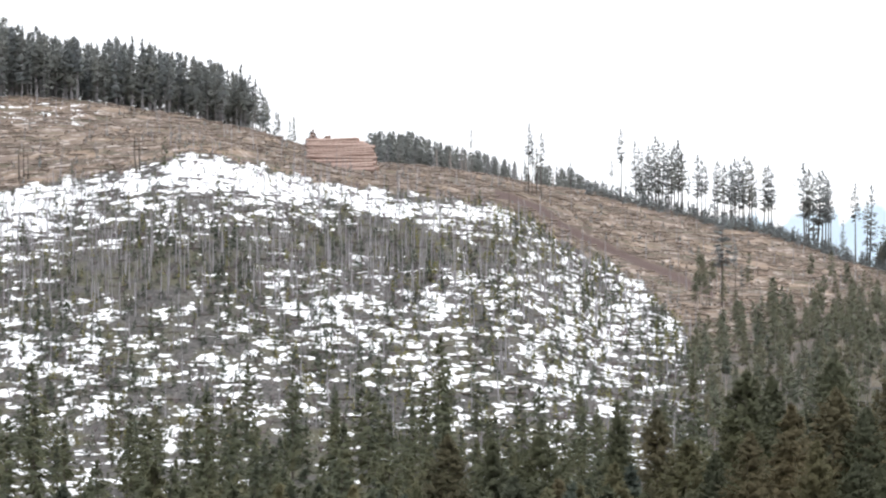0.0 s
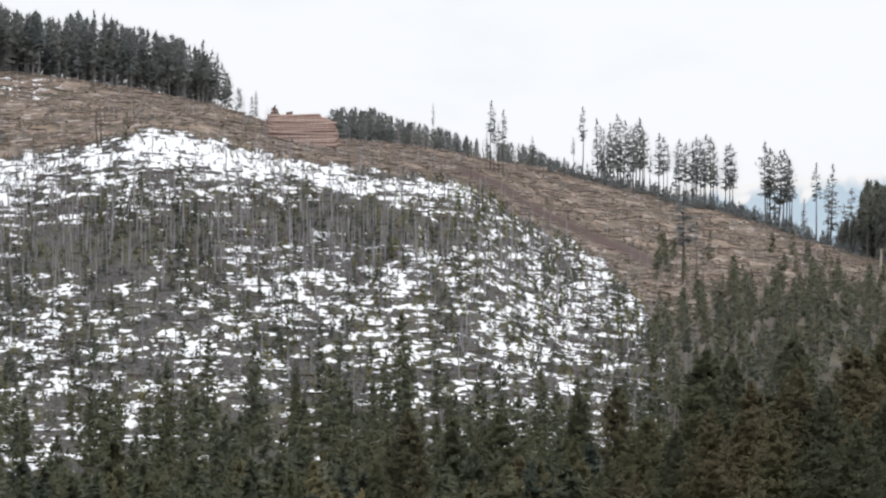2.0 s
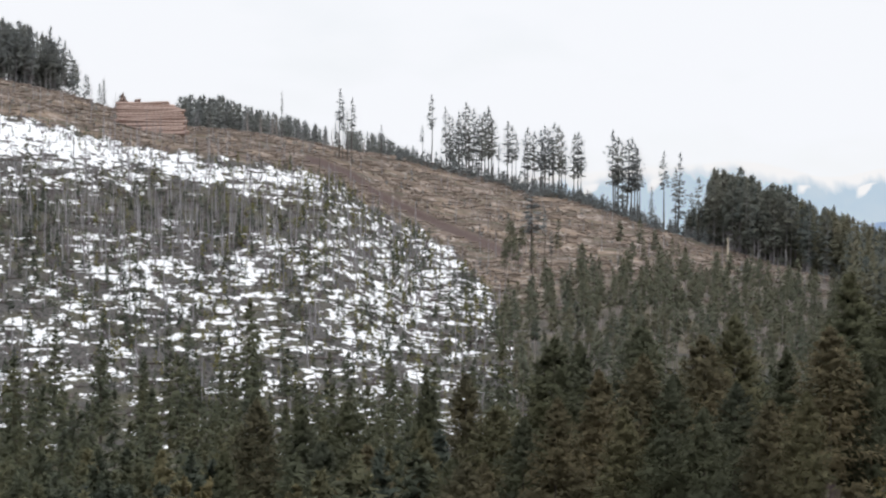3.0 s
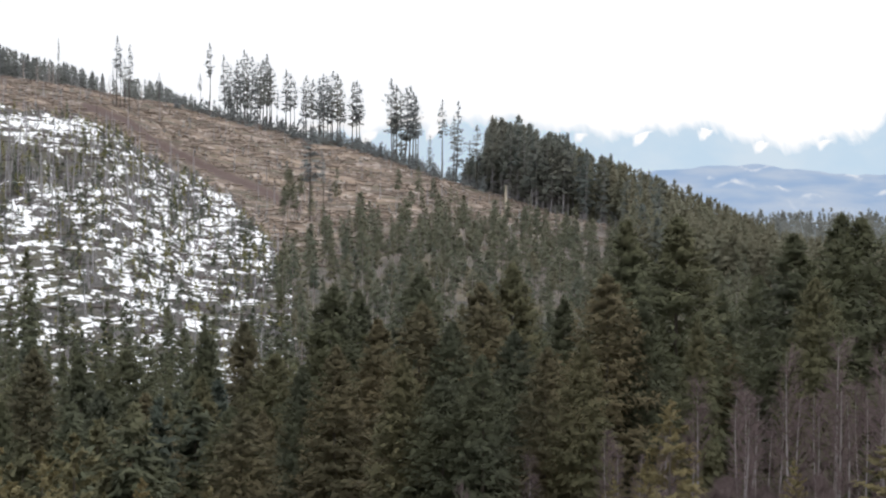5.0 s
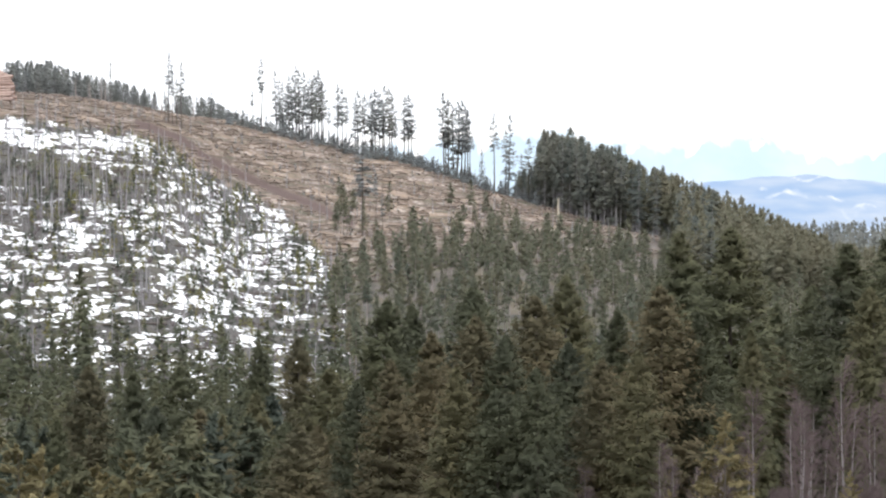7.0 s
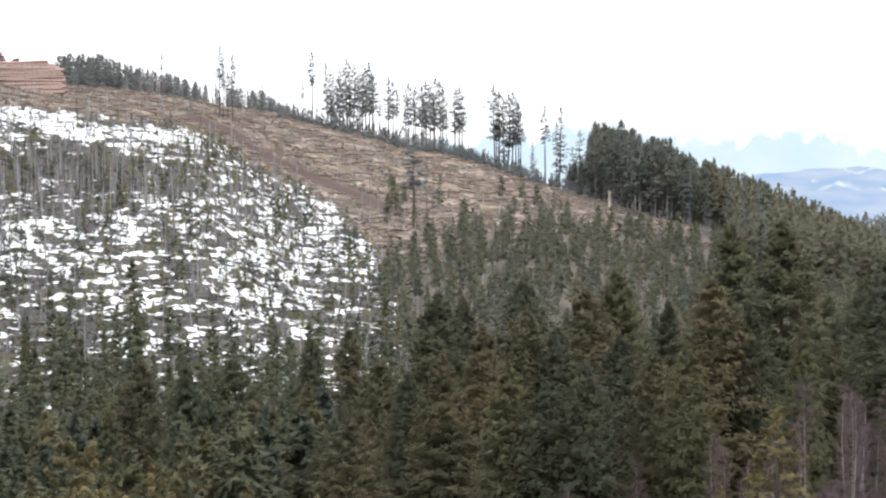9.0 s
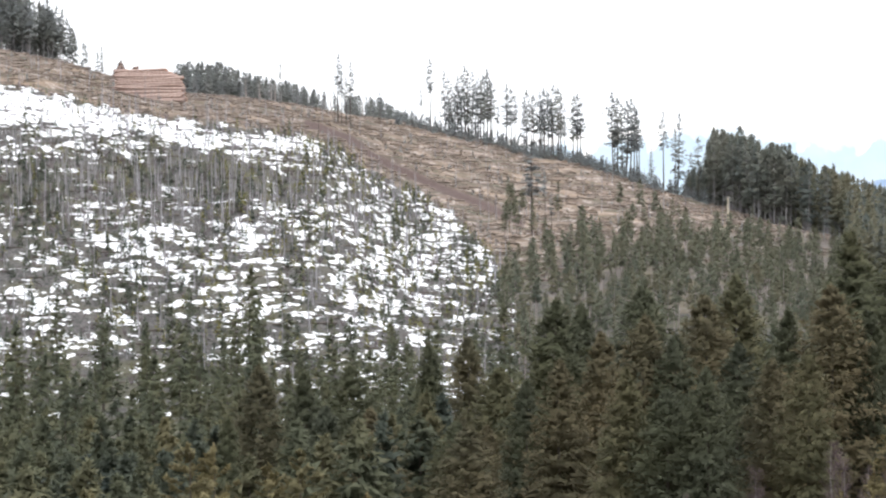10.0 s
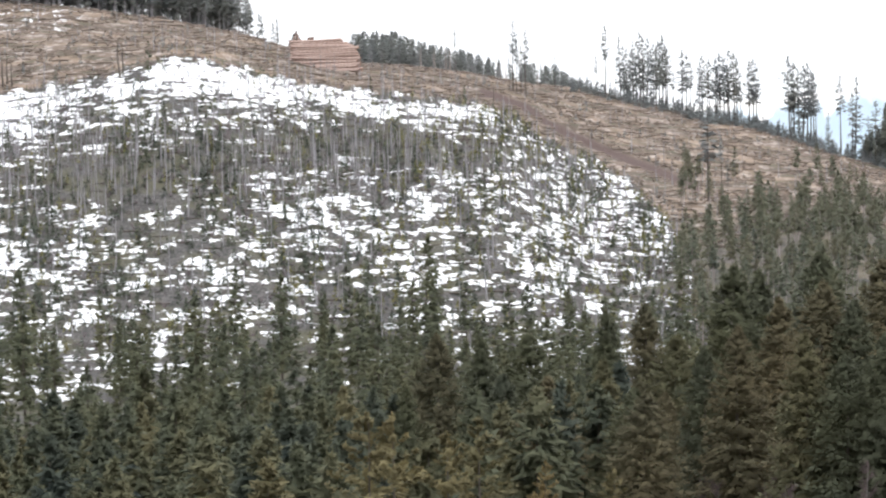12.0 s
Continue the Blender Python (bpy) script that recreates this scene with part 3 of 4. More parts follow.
for k, (a, el, r, wide) in enumerate(NEAR_TOPS):
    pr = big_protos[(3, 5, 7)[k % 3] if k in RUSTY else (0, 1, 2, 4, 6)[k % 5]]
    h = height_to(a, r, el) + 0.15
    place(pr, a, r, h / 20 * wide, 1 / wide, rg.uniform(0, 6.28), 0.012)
# lower firs that fill the bank between them
for k, (a, r) in enumerate(field(rg, 3.6, 18, 196, 262, 12.5)):
    near_el = np.interp(a, [3.6, 5, 7, 9, 10.5, 12, 14, 18], [-2.3, -1.9, -1.5, -1.6, -1.3, -1.1, -0.7, -0.5]) - 0.35 - abs(rg.normal(0, 0.4))
    h = height_to(a, r, near_el)
    if a > 10.3 and r < 204 or h < 5:
        continue
    wide = rg.uniform(0.9, 1.15) * (20 / h) ** 0.25
    place(big_protos[k % 8], a, r, h / 20 * wide, 1 / wide, rg.uniform(0, 6.28), 0.012)
clear_protos(big_protos)

# ---- young spruces in front, close under the camera's bank ----
spruce_protos = []
for k in range(3):
    cr = crown(rg, 9.0, 0.3, 2.5, 104, 34, 0.21, 0.84, 0.04, 0.12, 0.0, 0.1, 8)
    spruce_protos.append(tree_thing("young_spruce", [("trunk", stem(rg, 8.9, 0.11, 6), M_BARK), ("crown", cr, M_FRONT)],
                                    "young yellow-green spruce with an open pointed top", "young spruces"))
for k, (a, el, r, wide) in enumerate([(-1.27, -3.22, 120, 1.0), (0.22, -3.60, 110, 0.9), (0.84, -3.36, 112, 1.0), (2.01, -4.15, 105, 0.7),
                                      (11.61, -2.69, 150, 1.15), (15.58, -3.24, 122, 1.4), (13.86, -3.74, 132, 0.8), (-0.72, -3.25, 165, 0.9),
                                      (11.2, -3.75, 140, 0.8), (10.6, -4.1, 128, 0.8), (3.3, -4.3, 118, 0.9)]):
    h = height_to(a, r, el) + 0.1
    place(spruce_protos[k % 3], a, r, h / 9 * wide, 1 / wide, rg.uniform(0, 6.28), 0.01)
clear_protos(spruce_protos)


# ---- pines of the valley floor ----
def pine_arrays(rg, h, base, rad, boughs, per, size, power, r0, layers=2):
    return crown(rg, h, base, rad, boughs, per, size, power, 0.2, 0.26, 0.1, layers=layers), stem(rg, h * 0.98, r0, 5)


valley_sets = [pine_arrays(rg, 13.0, b, w, 180, 12, 0.6, p, 0.14, 1) for b, w, p in ((1.6, 2.0, 0.62), (1.2, 1.8, 0.66), (2.2, 1.9, 0.58), (0.8, 2.2, 0.74), (1.5, 1.7, 0.62))]
valley_low = [(crown(rg, 13.0, b, w, 90, 7, 0.6, p, 0.2, 0.2, layers=1), stem(rg, 12.7, 0.14, 4)) for b, w, p in ((2.6, 1.6, 0.6), (1.6, 1.6, 0.66), (3.6, 1.7, 0.55), (1.0, 1.7, 0.74))]
valley_protos = [tree_thing("valley_pine", [("trunk", st, M_BARK), ("crown", cr, M_VALLEY)], "green lodgepole pine in the valley wood", "valley pines")
                 for cr, st in valley_sets]


def valley_ok(a, r):
    if r < 190 + 6 * max(a, 0) + (60 if a > 3 else 0) or (a > 4.2 and r < 300):
        return False
    return r < 365 or a > 5 or rg.random() < ((0.62 if -3.6 < a < 1.0 else 0.40) if r < 420 else 0.14)


spots = sorted(field(rg, -10, 18, 200, 470, 5.2, valley_ok), key=lambda q: q[1])
near_n = 0
rest = []
for a, r in spots:
    h = rg.uniform(0.6, 1.25) * (1.0 if r < 365 else rg.uniform(0.4, 1.1))
    if r < 365 or a > 5:
        cap = np.interp(a, [-8, 0, 2, 4, 5, 8, 11, 14, 18], [-2.15, -2.2, -2.05, -1.9, -1.7, -1.2, -1.0, -0.7, -0.6]) - abs(rg.normal(0, 0.25))
        h = max(min(h, height_to(a, r, cap) / 13), 0.45)
    if near_n < 290 and -9 < a < 9:
        near_n += 1
        place(valley_protos[rg.integers(5)], a, r, h, rg.uniform(0.9, 1.12), rg.uniform(0, 6.28), rg.uniform(0, 0.03))
    else:
        rest.append((a, r, h, rg.uniform(0.9, 1.12)))
clear_protos(valley_protos)
# the same pines beyond the hollow, in needles with haze painted in
right = [q for q in rest if q[0] > 9.5 and q[1] > 300]
rest = [q for q in rest if not (q[0] > 9.5 and q[1] > 300)]
stuff("far_hollow_pines", scatter([c for c, s_ in valley_low], right, np.random.default_rng(7)), M_SLOPE_HAZE, "crowns of olive-green pines beyond the hollow", "trees")
stuff("far_hollow_trunks", scatter([s_ for c, s_ in valley_low], right, np.random.default_rng(7)), M_BARK, "grey trunks of the pines beyond the hollow", "trees")
stuff("far_valley_pines", scatter([c for c, s_ in valley_low], rest, np.random.default_rng(3)), M_VALLEY, "crowns of green pines across the valley wood", "trees")
stuff("far_valley_trunks", scatter([s_ for c, s_ in valley_low], rest, np.random.default_rng(3)), M_BARK, "grey trunks of the pines across the valley", "trees")

# ---- stand of thin young pines on the far slope ----
rg = np.random.default_rng(21)
stand_sets = [pine_arrays(rg, 11.0, b, w, 60, 9, 0.5, p, 0.15, 1) for b, w, p in ((5.4, 1.25, 0.55), (4.4, 1.35, 0.65), (6.2, 1.3, 0.5), (3.0, 1.35, 0.75))]
stand_protos = [tree_thing("slope_pine", [("trunk", st, M_POLE), ("crown", cr, M_STAND)], "thin young pine with a bare pale trunk", "slope pines") for cr, st in stand_sets]


def stand_ok(a, r):
    el = math.degrees(math.atan2(float(land(a, r)) - EYE, r))
    if a < 4.9 and el > SNOW_EL(a) - 0.2 and r > 560:
        return rg.random() < 0.12
    upper = np.interp(a, [4.3, 5.2, 5.6, 6.2, 8.2, 9.5, 10.3, 13], [-0.9, -0.1, 0.12, 0.3, 0.28, 0.12, 0.0, -0.6])
    if el > upper:
        return rg.random() < 0.03
    return rg.random() < np.interp(upper - el, [0, 0.2, 0.6], [0.42, 0.60, 0.78])


spots = sorted(field(rg, 4.45, 13.0, 465, 740, 4.8, stand_ok), key=lambda q: q[1])
rest = []
near_n = 0
for a, r in spots:
    s = rg.uniform(0.5, 0.9)
    if near_n < 240 and a < 11:
        near_n += 1
        place(stand_protos[rg.integers(4)], a, r, s, rg.uniform(0.9, 1.15), rg.uniform(0, 6.28), rg.uniform(0, 0.03))
    else:
        rest.append((a, r, s, rg.uniform(0.9, 1.15)))
clear_protos(stand_protos)
stuff("far_slope_pines", scatter([c for c, s_ in stand_sets], rest, np.random.default_rng(4)), M_STAND, "crowns of young pines on the far slope", "trees")
stuff("far_slope_trunks", scatter([s_ for c, s_ in stand_sets], rest, np.random.default_rng(4)), M_POLE, "pale trunks of young pines on the far slope", "trees")

# ---- dark forest along the ridge ----
rg = np.random.default_rng(31)
dark_sets = [pine_arrays(rg, 17.0, b, w, 84, 8, 0.62, p, 0.19, 1) for b, w, p in ((7.5, 1.75, 0.5), (5.0, 1.6, 0.6), (8.5, 1.8, 0.45), (2.5, 1.8, 0.75))]
dark_low = [(crown(rg, 17.0, b, w, 66, 6, 0.72, p, 0.18, 0.24, layers=1), stem(rg, 16.6, 0.15, 4)) for b, w, p in ((5.0, 1.75, 0.5), (2.5, 1.7, 0.6), (6.0, 1.8, 0.45), (1.5, 1.8, 0.75))]
dark_protos = [tree_thing("forest_pine", [("trunk", st, M_PALE), ("crown", cr, M_RIDGE_HAZE)], "tall dark pine at the edge of the ridge forest", "ridge forest edge") for cr, st in dark_sets]
LEFT_TOP = [(-10, 5.65), (-8, 5.58), (-7.5, 5.5), (-6.4, 5.3), (-5.65, 5.3), (-4.8, 5.12), (-4.1, 4.95), (-3.7, 4.75), (-3.3, 4.6), (-3.1, 4.15), (-2.75, 3.95)]
rest = []
near_n = 0
for k in range(400):
    a = rg.uniform(-10, -2.75)
    back = rg.uniform(0, 1) ** 1.5
    if a > -3.55 and rg.random() < np.interp(a, [-3.55, -3.25], [0.4, 0.8]):
        continue
    r = float(RIDGE_R(a)) + 2 + 45 * back
    el = float(np.interp(a, *zip(*LEFT_TOP))) - abs(rg.normal(0, 0.12)) + 0.04
    if rg.random() < 0.05:
        el += 0.15
    h = height_to(a, r, el)
    s = h / 17
    if back < 0.5 and near_n < 100:
        near_n += 1
        place(dark_protos[rg.integers(4)], a, r, s * rg.uniform(0.95, 1.25), 1 / 1.1, rg.uniform(0, 6.28), 0.01)
    else:
        rest.append((a, r, s * 1.05, 1 / 1.05))
for k in range(170):
    a = rg.uniform(-10, -3.4)
    r = float(RIDGE_R(a)) + rg.uniform(4, 50)
    rest.append((a, r, rg.uniform(0.45, 0.8), rg.uniform(0.9, 1.2)))
# lone taller spires over the left wood and the pair at its end
for a, el in ((-5.65, 5.46), (-5.33, 5.36), (-3.41, 4.71), (-3.28, 4.45), (-7.62, 5.62), (-6.72, 5.42), (-2.71, 4.05)):
    r = float(RIDGE_R(a)) + 3
    h = height_to(a, r, el)
    place(dark_protos[3], a, r, h / 17 * 0.95, 1 / 0.95, rg.uniform(0, 6.28))
# low wood beyond the ridge behind the landing
BACK_TOP = [(-2.45, 3.72), (-2.1, 3.55), (-1.35, 3.72), (-1.0, 3.72), (-0.6, 3.72), (-0.1, 3.52), (0.6, 3.38), (1.2, 3.2), (1.7, 3.1), (2.3, 3.08), (2.6, 2.9), (2.9, 2.72)]
for k in range(260):
    a = rg.uniform(-1.25, 2.85)
    if 1.35 < a < 1.5 or 1.95 < a < 2.05:
        continue
    r = float(RIDGE_R(a)) + rg.uniform(12, 70)
    el = float(np.interp(a, *zip(*BACK_TOP))) + 0.06 - abs(rg.normal(0, 0.10))
    h = height_to(a, r, el)
    if h < 2:
        continue
    if k < 60:
        place(dark_protos[3], a, r, h / 17 * 1.3, 1 / 1.3, rg.uniform(0, 6.28))
    else:
        rest.append((a, r, h / 17 * 1.3, 1 / 1.3))
for a, el in ((-2.41, 3.76), (-2.33, 3.72), (-2.12, 3.68), (-1.33, 3.74)):
    r = float(RIDGE_R(a)) + 20
    h = height_to(a, r, el)
    place(dark_protos[2], a, r, h / 17 * 1.6, 1 / 1.6, rg.uniform(0, 6.28))
# dense wood falling away to the right of the logged slope
RIGHT_TOP = [(7.75, 1.6), (7.95, 1.8), (8.2, 1.9), (8.28, 2.35), (8.36, 2.52), (8.6, 2.48), (9.1, 2.32), (9.82, 2.12), (10.2, 1.85), (10.85, 1.68), (11.77, 1.34), (12.3, 1.12), (12.8, 0.86), (13.3, 0.62), (14.0, 0.42), (15, 0.3), (17.5, 0.2)]
wood_protos = [tree_thing("forest_pine", [("trunk", st, M_PALE), ("crown", cr, M_WOOD_HAZE)], "tall green pine at the edge of the slope wood", "slope wood edge") for cr, st in dark_sets]
near_n = 0
for k in range(1300):
    a = rg.uniform(7.8, 18)
    back = rg.uniform(0, 1) ** 1.3
    r = float(RIDGE_R(a)) - 4 + 140 * back
    if a > 10.8:
        r = rg.uniform(600, 880)
    el = float(np.interp(a, *zip(*RIGHT_TOP))) - abs(rg.normal(0, 0.16)) - 0.02
    h = height_to(a, r, el)
    if a > 10.8:
        h = min(h, rg.uniform(12, 20))
    elif back > 0.4 and rg.random() < 0.5:
        h *= 0.6
    if h < 5:
        continue
    if back < 0.4 and near_n < 120 and a < 11.5:
        near_n += 1
        place(wood_protos[rg.integers(4)], a, r, h / 17 * rg.uniform(0.95, 1.15), 1 / 1.05, rg.uniform(0, 6.28), 0.01)
    else:
        rest.append((a, r, h / 17 * 1.05, 1 / 1.05))
clear_protos(dark_protos + wood_protos)
edge = np.random.default_rng(33)
side = [(q, q[0] + edge.normal(0, 0.45) > 9.9) for q in rest]
left_rest = [q for q, s_ in side if not s_ and q[0] < 6]
wood_rest = [q for q, s_ in side if not s_ and q[0] >= 6]
right_rest = [q for q, s_ in side if s_]
stuff("ridge_forest", scatter([c for c, s_ in dark_low], left_rest, np.random.default_rng(5)), M_RIDGE_HAZE, "dark crowns of the dense ridge forest", "trees")
stuff("ridge_forest_trunks", scatter([s_ for c, s_ in dark_low], left_rest, np.random.default_rng(5)), M_PALE, "pale trunks inside the ridge forest", "trees")
stuff("slope_wood", scatter([c for c, s_ in dark_low], wood_rest, np.random.default_rng(8)), M_WOOD_HAZE, "dark green crowns of the wood below the logged slope", "trees")
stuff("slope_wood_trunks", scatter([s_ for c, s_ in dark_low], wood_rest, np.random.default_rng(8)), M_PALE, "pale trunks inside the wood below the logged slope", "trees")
stuff("slope_forest", scatter([c for c, s_ in dark_low], right_rest, np.random.default_rng(6)), M_SLOPE_HAZE, "green forest falling away down the far slope", "trees")

# ---- trees left standing on the bare ridge ----
rg = np.random.default_rng(41)
ridge_sets = [pine_arrays(rg, 16.0, b, w, n_, 9, 0.34, p, 0.17) for b, w, n_, p in ((5.5, 1.55, 78, 0.5), (7.0, 1.6, 66, 0.45), (3.0, 1.5, 84, 0.75), (8.5, 1.1, 42, 0.5))]
ridge_protos = [tree_thing("ridge_pine", [("trunk", st, M_BARK), ("crown", cr, M_RIDGE_HAZE)], "lone tall pine with a bare trunk spared on the logged ridge", "ridge pines") for cr, st in ridge_sets]
RIDGE_TREES = [(3.58, 3.4, 2), (3.68, 3.3, 0), (3.8, 3.45, 0), (3.92, 3.55, 2), (4.1, 3.4, 2), (4.15, 3.35, 0), (4.36, 3.3, 1), (4.78, 3.05, 3), (5.12, 3.1, 0),
               (5.25, 2.95, 2), (5.42, 3.0, 0), (6.58, 2.8, 3), (6.78, 2.95, 0), (7.02, 2.6, 3), (4.45, 2.9, 3), (5.68, 2.7, 3),
               (3.07, 3.2, 3), (3.23, 3.74, 3), (3.51, 3.54, 2), (3.62, 3.35, 2), (3.74, 3.45, 2), (3.87, 3.62, 2), (3.97, 3.5, 0), (4.05, 3.3, 3), (4.2, 3.45, 0), (4.27, 3.55, 0), (4.32, 3.4, 0),
               (4.62, 3.28, 0), (4.70, 3.2, 1), (4.93, 3.05, 2), (4.99, 3.17, 0), (5.06, 3.0, 3), (5.22, 3.12, 1), (5.3, 3.2, 0), (5.38, 3.15, 1), (5.47, 3.25, 0), (5.56, 3.2, 1), (5.60, 3.1, 0),
               (5.83, 3.05, 0), (5.90, 3.08, 1), (5.95, 2.95, 1), (6.55, 3.12, 0), (6.62, 3.0, 1), (6.72, 2.9, 2), (6.85, 2.98, 0), (6.92, 2.85, 1), (6.98, 2.8, 1), (7.23, 2.12, 2), (7.46, 2.73, 3), (7.71, 2.71, 2), (7.66, 2.45, 3), (8.08, 2.28, 1), (7.95, 2.0, 1)]
for a, el, k in RIDGE_TREES:
    r = float(RIDGE_R(a)) + rg.uniform(-6, 10)
    h = height_to(a, r, el + 0.05)
    s = h / 16
    w = 1.0 if h > 9 else 1.5
    place(ridge_protos[k], a, r, s * w, 1 / w, rg.uniform(0, 6.28), rg.uniform(0, 0.03))
# the tall thin pair on the brow, the lone pole and the broken pines on the logged slope
for a, el, r, k, w in ((1.56, 3.9, 775, 3, 1.0), (1.62, 3.6, 778, 3, 0.9), (1.79, 3.74, 770, 3, 0.95), (1.70, 3.5, 776, 3, 0.9), (1.49, 3.3, 772, 3, 0.8), (0.51, 3.85, 800, 3, 0.55), (2.32, 3.26, 850, 3, 0.9),
                       (5.07, 2.29, 665, 1, 1.35), (4.83, 1.2, 655, 3, 0.7), (5.3, 1.75, 690, 3, 0.8), (5.42, 1.35, 672, 1, 0.8), (3.6, 2.5, 800, 3, 0.5), (-2.62, 3.45, 735, 2, 1.2), (-2.5, 3.35, 730, 2, 1.3)):
    h = height_to(a, r, el)
    place(ridge_protos[k], a, r, h / 16 * w, 1 / w, rg.uniform(0, 6.28), 0.01)
clear_protos(ridge_protos)

# ---- distant wood on the low ridge far to the right ----
rg = np.random.default_rng(51)
far_set = [crown(rg, 15.0, 1.0, 2.2, 30, 5, 1.1, 0.7, layers=1) for k in range(4)]
spots = [(rg.uniform(10.5, 20), rg.uniform(1150, 1450), rg.uniform(0.75, 1.12), 1.0) for k in range(900)]
stuff("distant_forest", scatter(far_set, spots, rg), M_RIDGE_HAZE, "distant dark forest on a low ridge", "trees")

# ---- saplings and small pines on the snowy hill ----
rg = np.random.default_rng(61)
def sapling_arrays(w):
    st = tube([(0, 0, -0.2), (0, 0, 1.8), (0, 0, 3.5)], [0.06, 0.045, 0.02], 4)
    up = np.zeros_like(st[0])
    up[:, :2] = st[0][:, :2] * 20
    up[:, 2] = 0.3
    return join_arrays([crown(rg, 3.6, 0.2, w, 24, 4, 0.5, 0.8, 0.1, 0.25, layers=1), (st[0], st[1], up / np.linalg.norm(up, axis=1)[:, None])])


sap_set = [sapling_arrays(w) for w in (1.05, 0.85, 1.25, 0.95)]


def hill_el(a, r):
    return math.degrees(math.atan2(float(land(a, r)) - EYE, r))


def snowy(a, r):
    return hill_el(a, r) < SNOW_EL(a) - 0.02


spots = []
olive = []
for a, r in field(rg, -10, 4.95, 455, 705, 2.2, snowy):
    e = hill_el(a, r)
    clump = math.sin(a * 2.7 + r * 0.021) * math.sin(a * 1.3 - r * 0.035 + 1)
    cap = e > SNOW_EL(a) - 0.6 and a < -1
    dense = 0.66 + 0.4 * clump - 0.02 * cap - 0.10 * (a > 1.0)
    if rg.random() < dense:
        band = math.exp(-((a - 0.8) / 2.4) ** 2 - ((e - 2.0 + 0.22 * a) / 0.45) ** 2)
        fringe = math.exp(-((SNOW_EL(a) - e - 0.12) / 0.14) ** 2) * (a > 0.8)
        (olive if rg.random() < max(0.85 * band, 0.14 if a < -1 else 0.34, 0.85 * fringe) else spots).append((a, r, rg.uniform(0.26, 0.75) * (0.62 if cap else 0.75 if e > 2 else 1.0) * (1.15 if clump > 0.35 and a < 0.5 else 1.0), rg.uniform(0.75, 1.05)))
strew("olive_sapling", sap_set, olive, 120, M_OLIVE, "yellow-green young pine in the snow", "sapling", "olive saplings", "olive_saplings", "yellow-green young pines on the snowy hill")
strew("sapling", sap_set, spots, 280, M_SMALL, "small dark green pine in the snow", "sapling", "dark saplings", "saplings", "small dark green pines scattered over the snowy hill")

# ---- grey dead poles on the snowy hill ----
snag_set = []
for k in range(5):
    pieces = [stem(rg, 8.0, 0.12, 4, 0.02, 0.3)]
    for q in range(9):
        z = rg.uniform(2.0, 7.6)
        ph, ln = rg.uniform(0, 6.28), rg.uniform(0.25, 0.8)
        pieces.append(tube([(0, 0, z), (ln * math.cos(ph), ln * math.sin(ph), z + rg.uniform(-0.2, 0.25))], [0.03, 0.012], 3))
    snag_set.append(join_arrays(pieces))
spots = []
for a, r in field(rg, -10, 4.7, 470, 690, 3.1, snowy):
    e = hill_el(a, r)
    band = 0.95 * math.exp(-((e - 1.3) / 0.75) ** 2) * (1.0 if a < 0.5 else 0.4) + 0.14
    if e > SNOW_EL(a) - 0.4:
        band = max(band * 0.3, 0.14)
    if rg.random() < band:
        spots.append((a, r, rg.uniform(0.45, 0.95), rg.uniform(0.75, 1.1)))
strew("dead_pole", snag_set, spots, 280, M_PALE, "grey standing dead pole on the snowy hill", "dead tree", "dead poles", "dead_poles", "grey standing dead poles on the snowy hill")

# ---- brush on the snowy hill: bare grey twigs and olive grass clumps ----
brush_set = []
for k in range(4):
    pieces = []
    for q in range(9):
        ph, ln = rg.uniform(0, 6.28), rg.uniform(0.5, 1.3)
        top = (ln * 0.5 * math.cos(ph), ln * 0.5 * math.sin(ph), ln)
        pieces.append(tube([(0, 0, -0.1), top], [0.05, 0.014], 3))
    brush_set.append(join_arrays(pieces))
spots = [(a, r, rg.uniform(0.6, 1.5), rg.uniform(0.7, 1.2)) for a, r in field(rg, -10, 4.95, 455, 700, 2.3, snowy) if rg.random() < 0.35 + 0.5 * math.exp(-((hill_el(a, r) - 1.2) / 0.8) ** 2) * (a < 0.8)]
stuff("brush", scatter(brush_set, spots, rg), M_TWIG, "bare grey-brown brush poking through the snow", "brush")
log_set = [tube([(-2.6, 0, 0.25), (0, 0.1, 0.3), (2.6, 0, 0.22)], [0.16, 0.14, 0.08], 5) for k in range(2)]
spots = [(a, r, rg.uniform(0.35, 1.1), 1.0) for a, r in field(rg, -10, 4.95, 460, 700, 5.2, snowy) if hill_el(a, r) < SNOW_EL(a) - 0.5 or rg.random() < 0.3]
strew("fallen_log", log_set, spots, 200, M_BARK, "grey fallen log lying in the snow", "log", "fallen logs", "fallen_logs", "grey fallen logs lying in the snow")

# ---- slash, stumps and small regrowth on the logged slope ----
rg = np.random.default_rng(71)
stick_set = [tube([(-1.6, 0, 0.12), (0, 0.15, 0.25), (1.6, -0.1, 0.15)], [0.15, 0.14, 0.07], 4) for k in range(2)]
stick_set.append(tube([(-0.9, 0, 0.1), (0.8, 0.2, 0.45)], [0.13, 0.06], 4))
stick_set.append(tube([(0, 0, -0.1), (0, 0, 0.35)], [0.24, 0.2], 7))


def logged_ok(a, r):
    if abs(hill_el(a, r) - np.interp(a, *zip(*ROAD), left=-9, right=-9)) < 0.09:
        return False
    if math.sin(a * 3.1 + r * 0.09) + 0.7 * math.sin(a * 7.7 - r * 0.21 + 2) < rg.uniform(-1.2, 1.0):
        return False
    return not snowy(a, r) and r < RIDGE_R(a) + 4 and hill_el(a, r) > np.interp(a, [4, 6, 9, 12], [-9, -0.1, 0.1, 0.2])


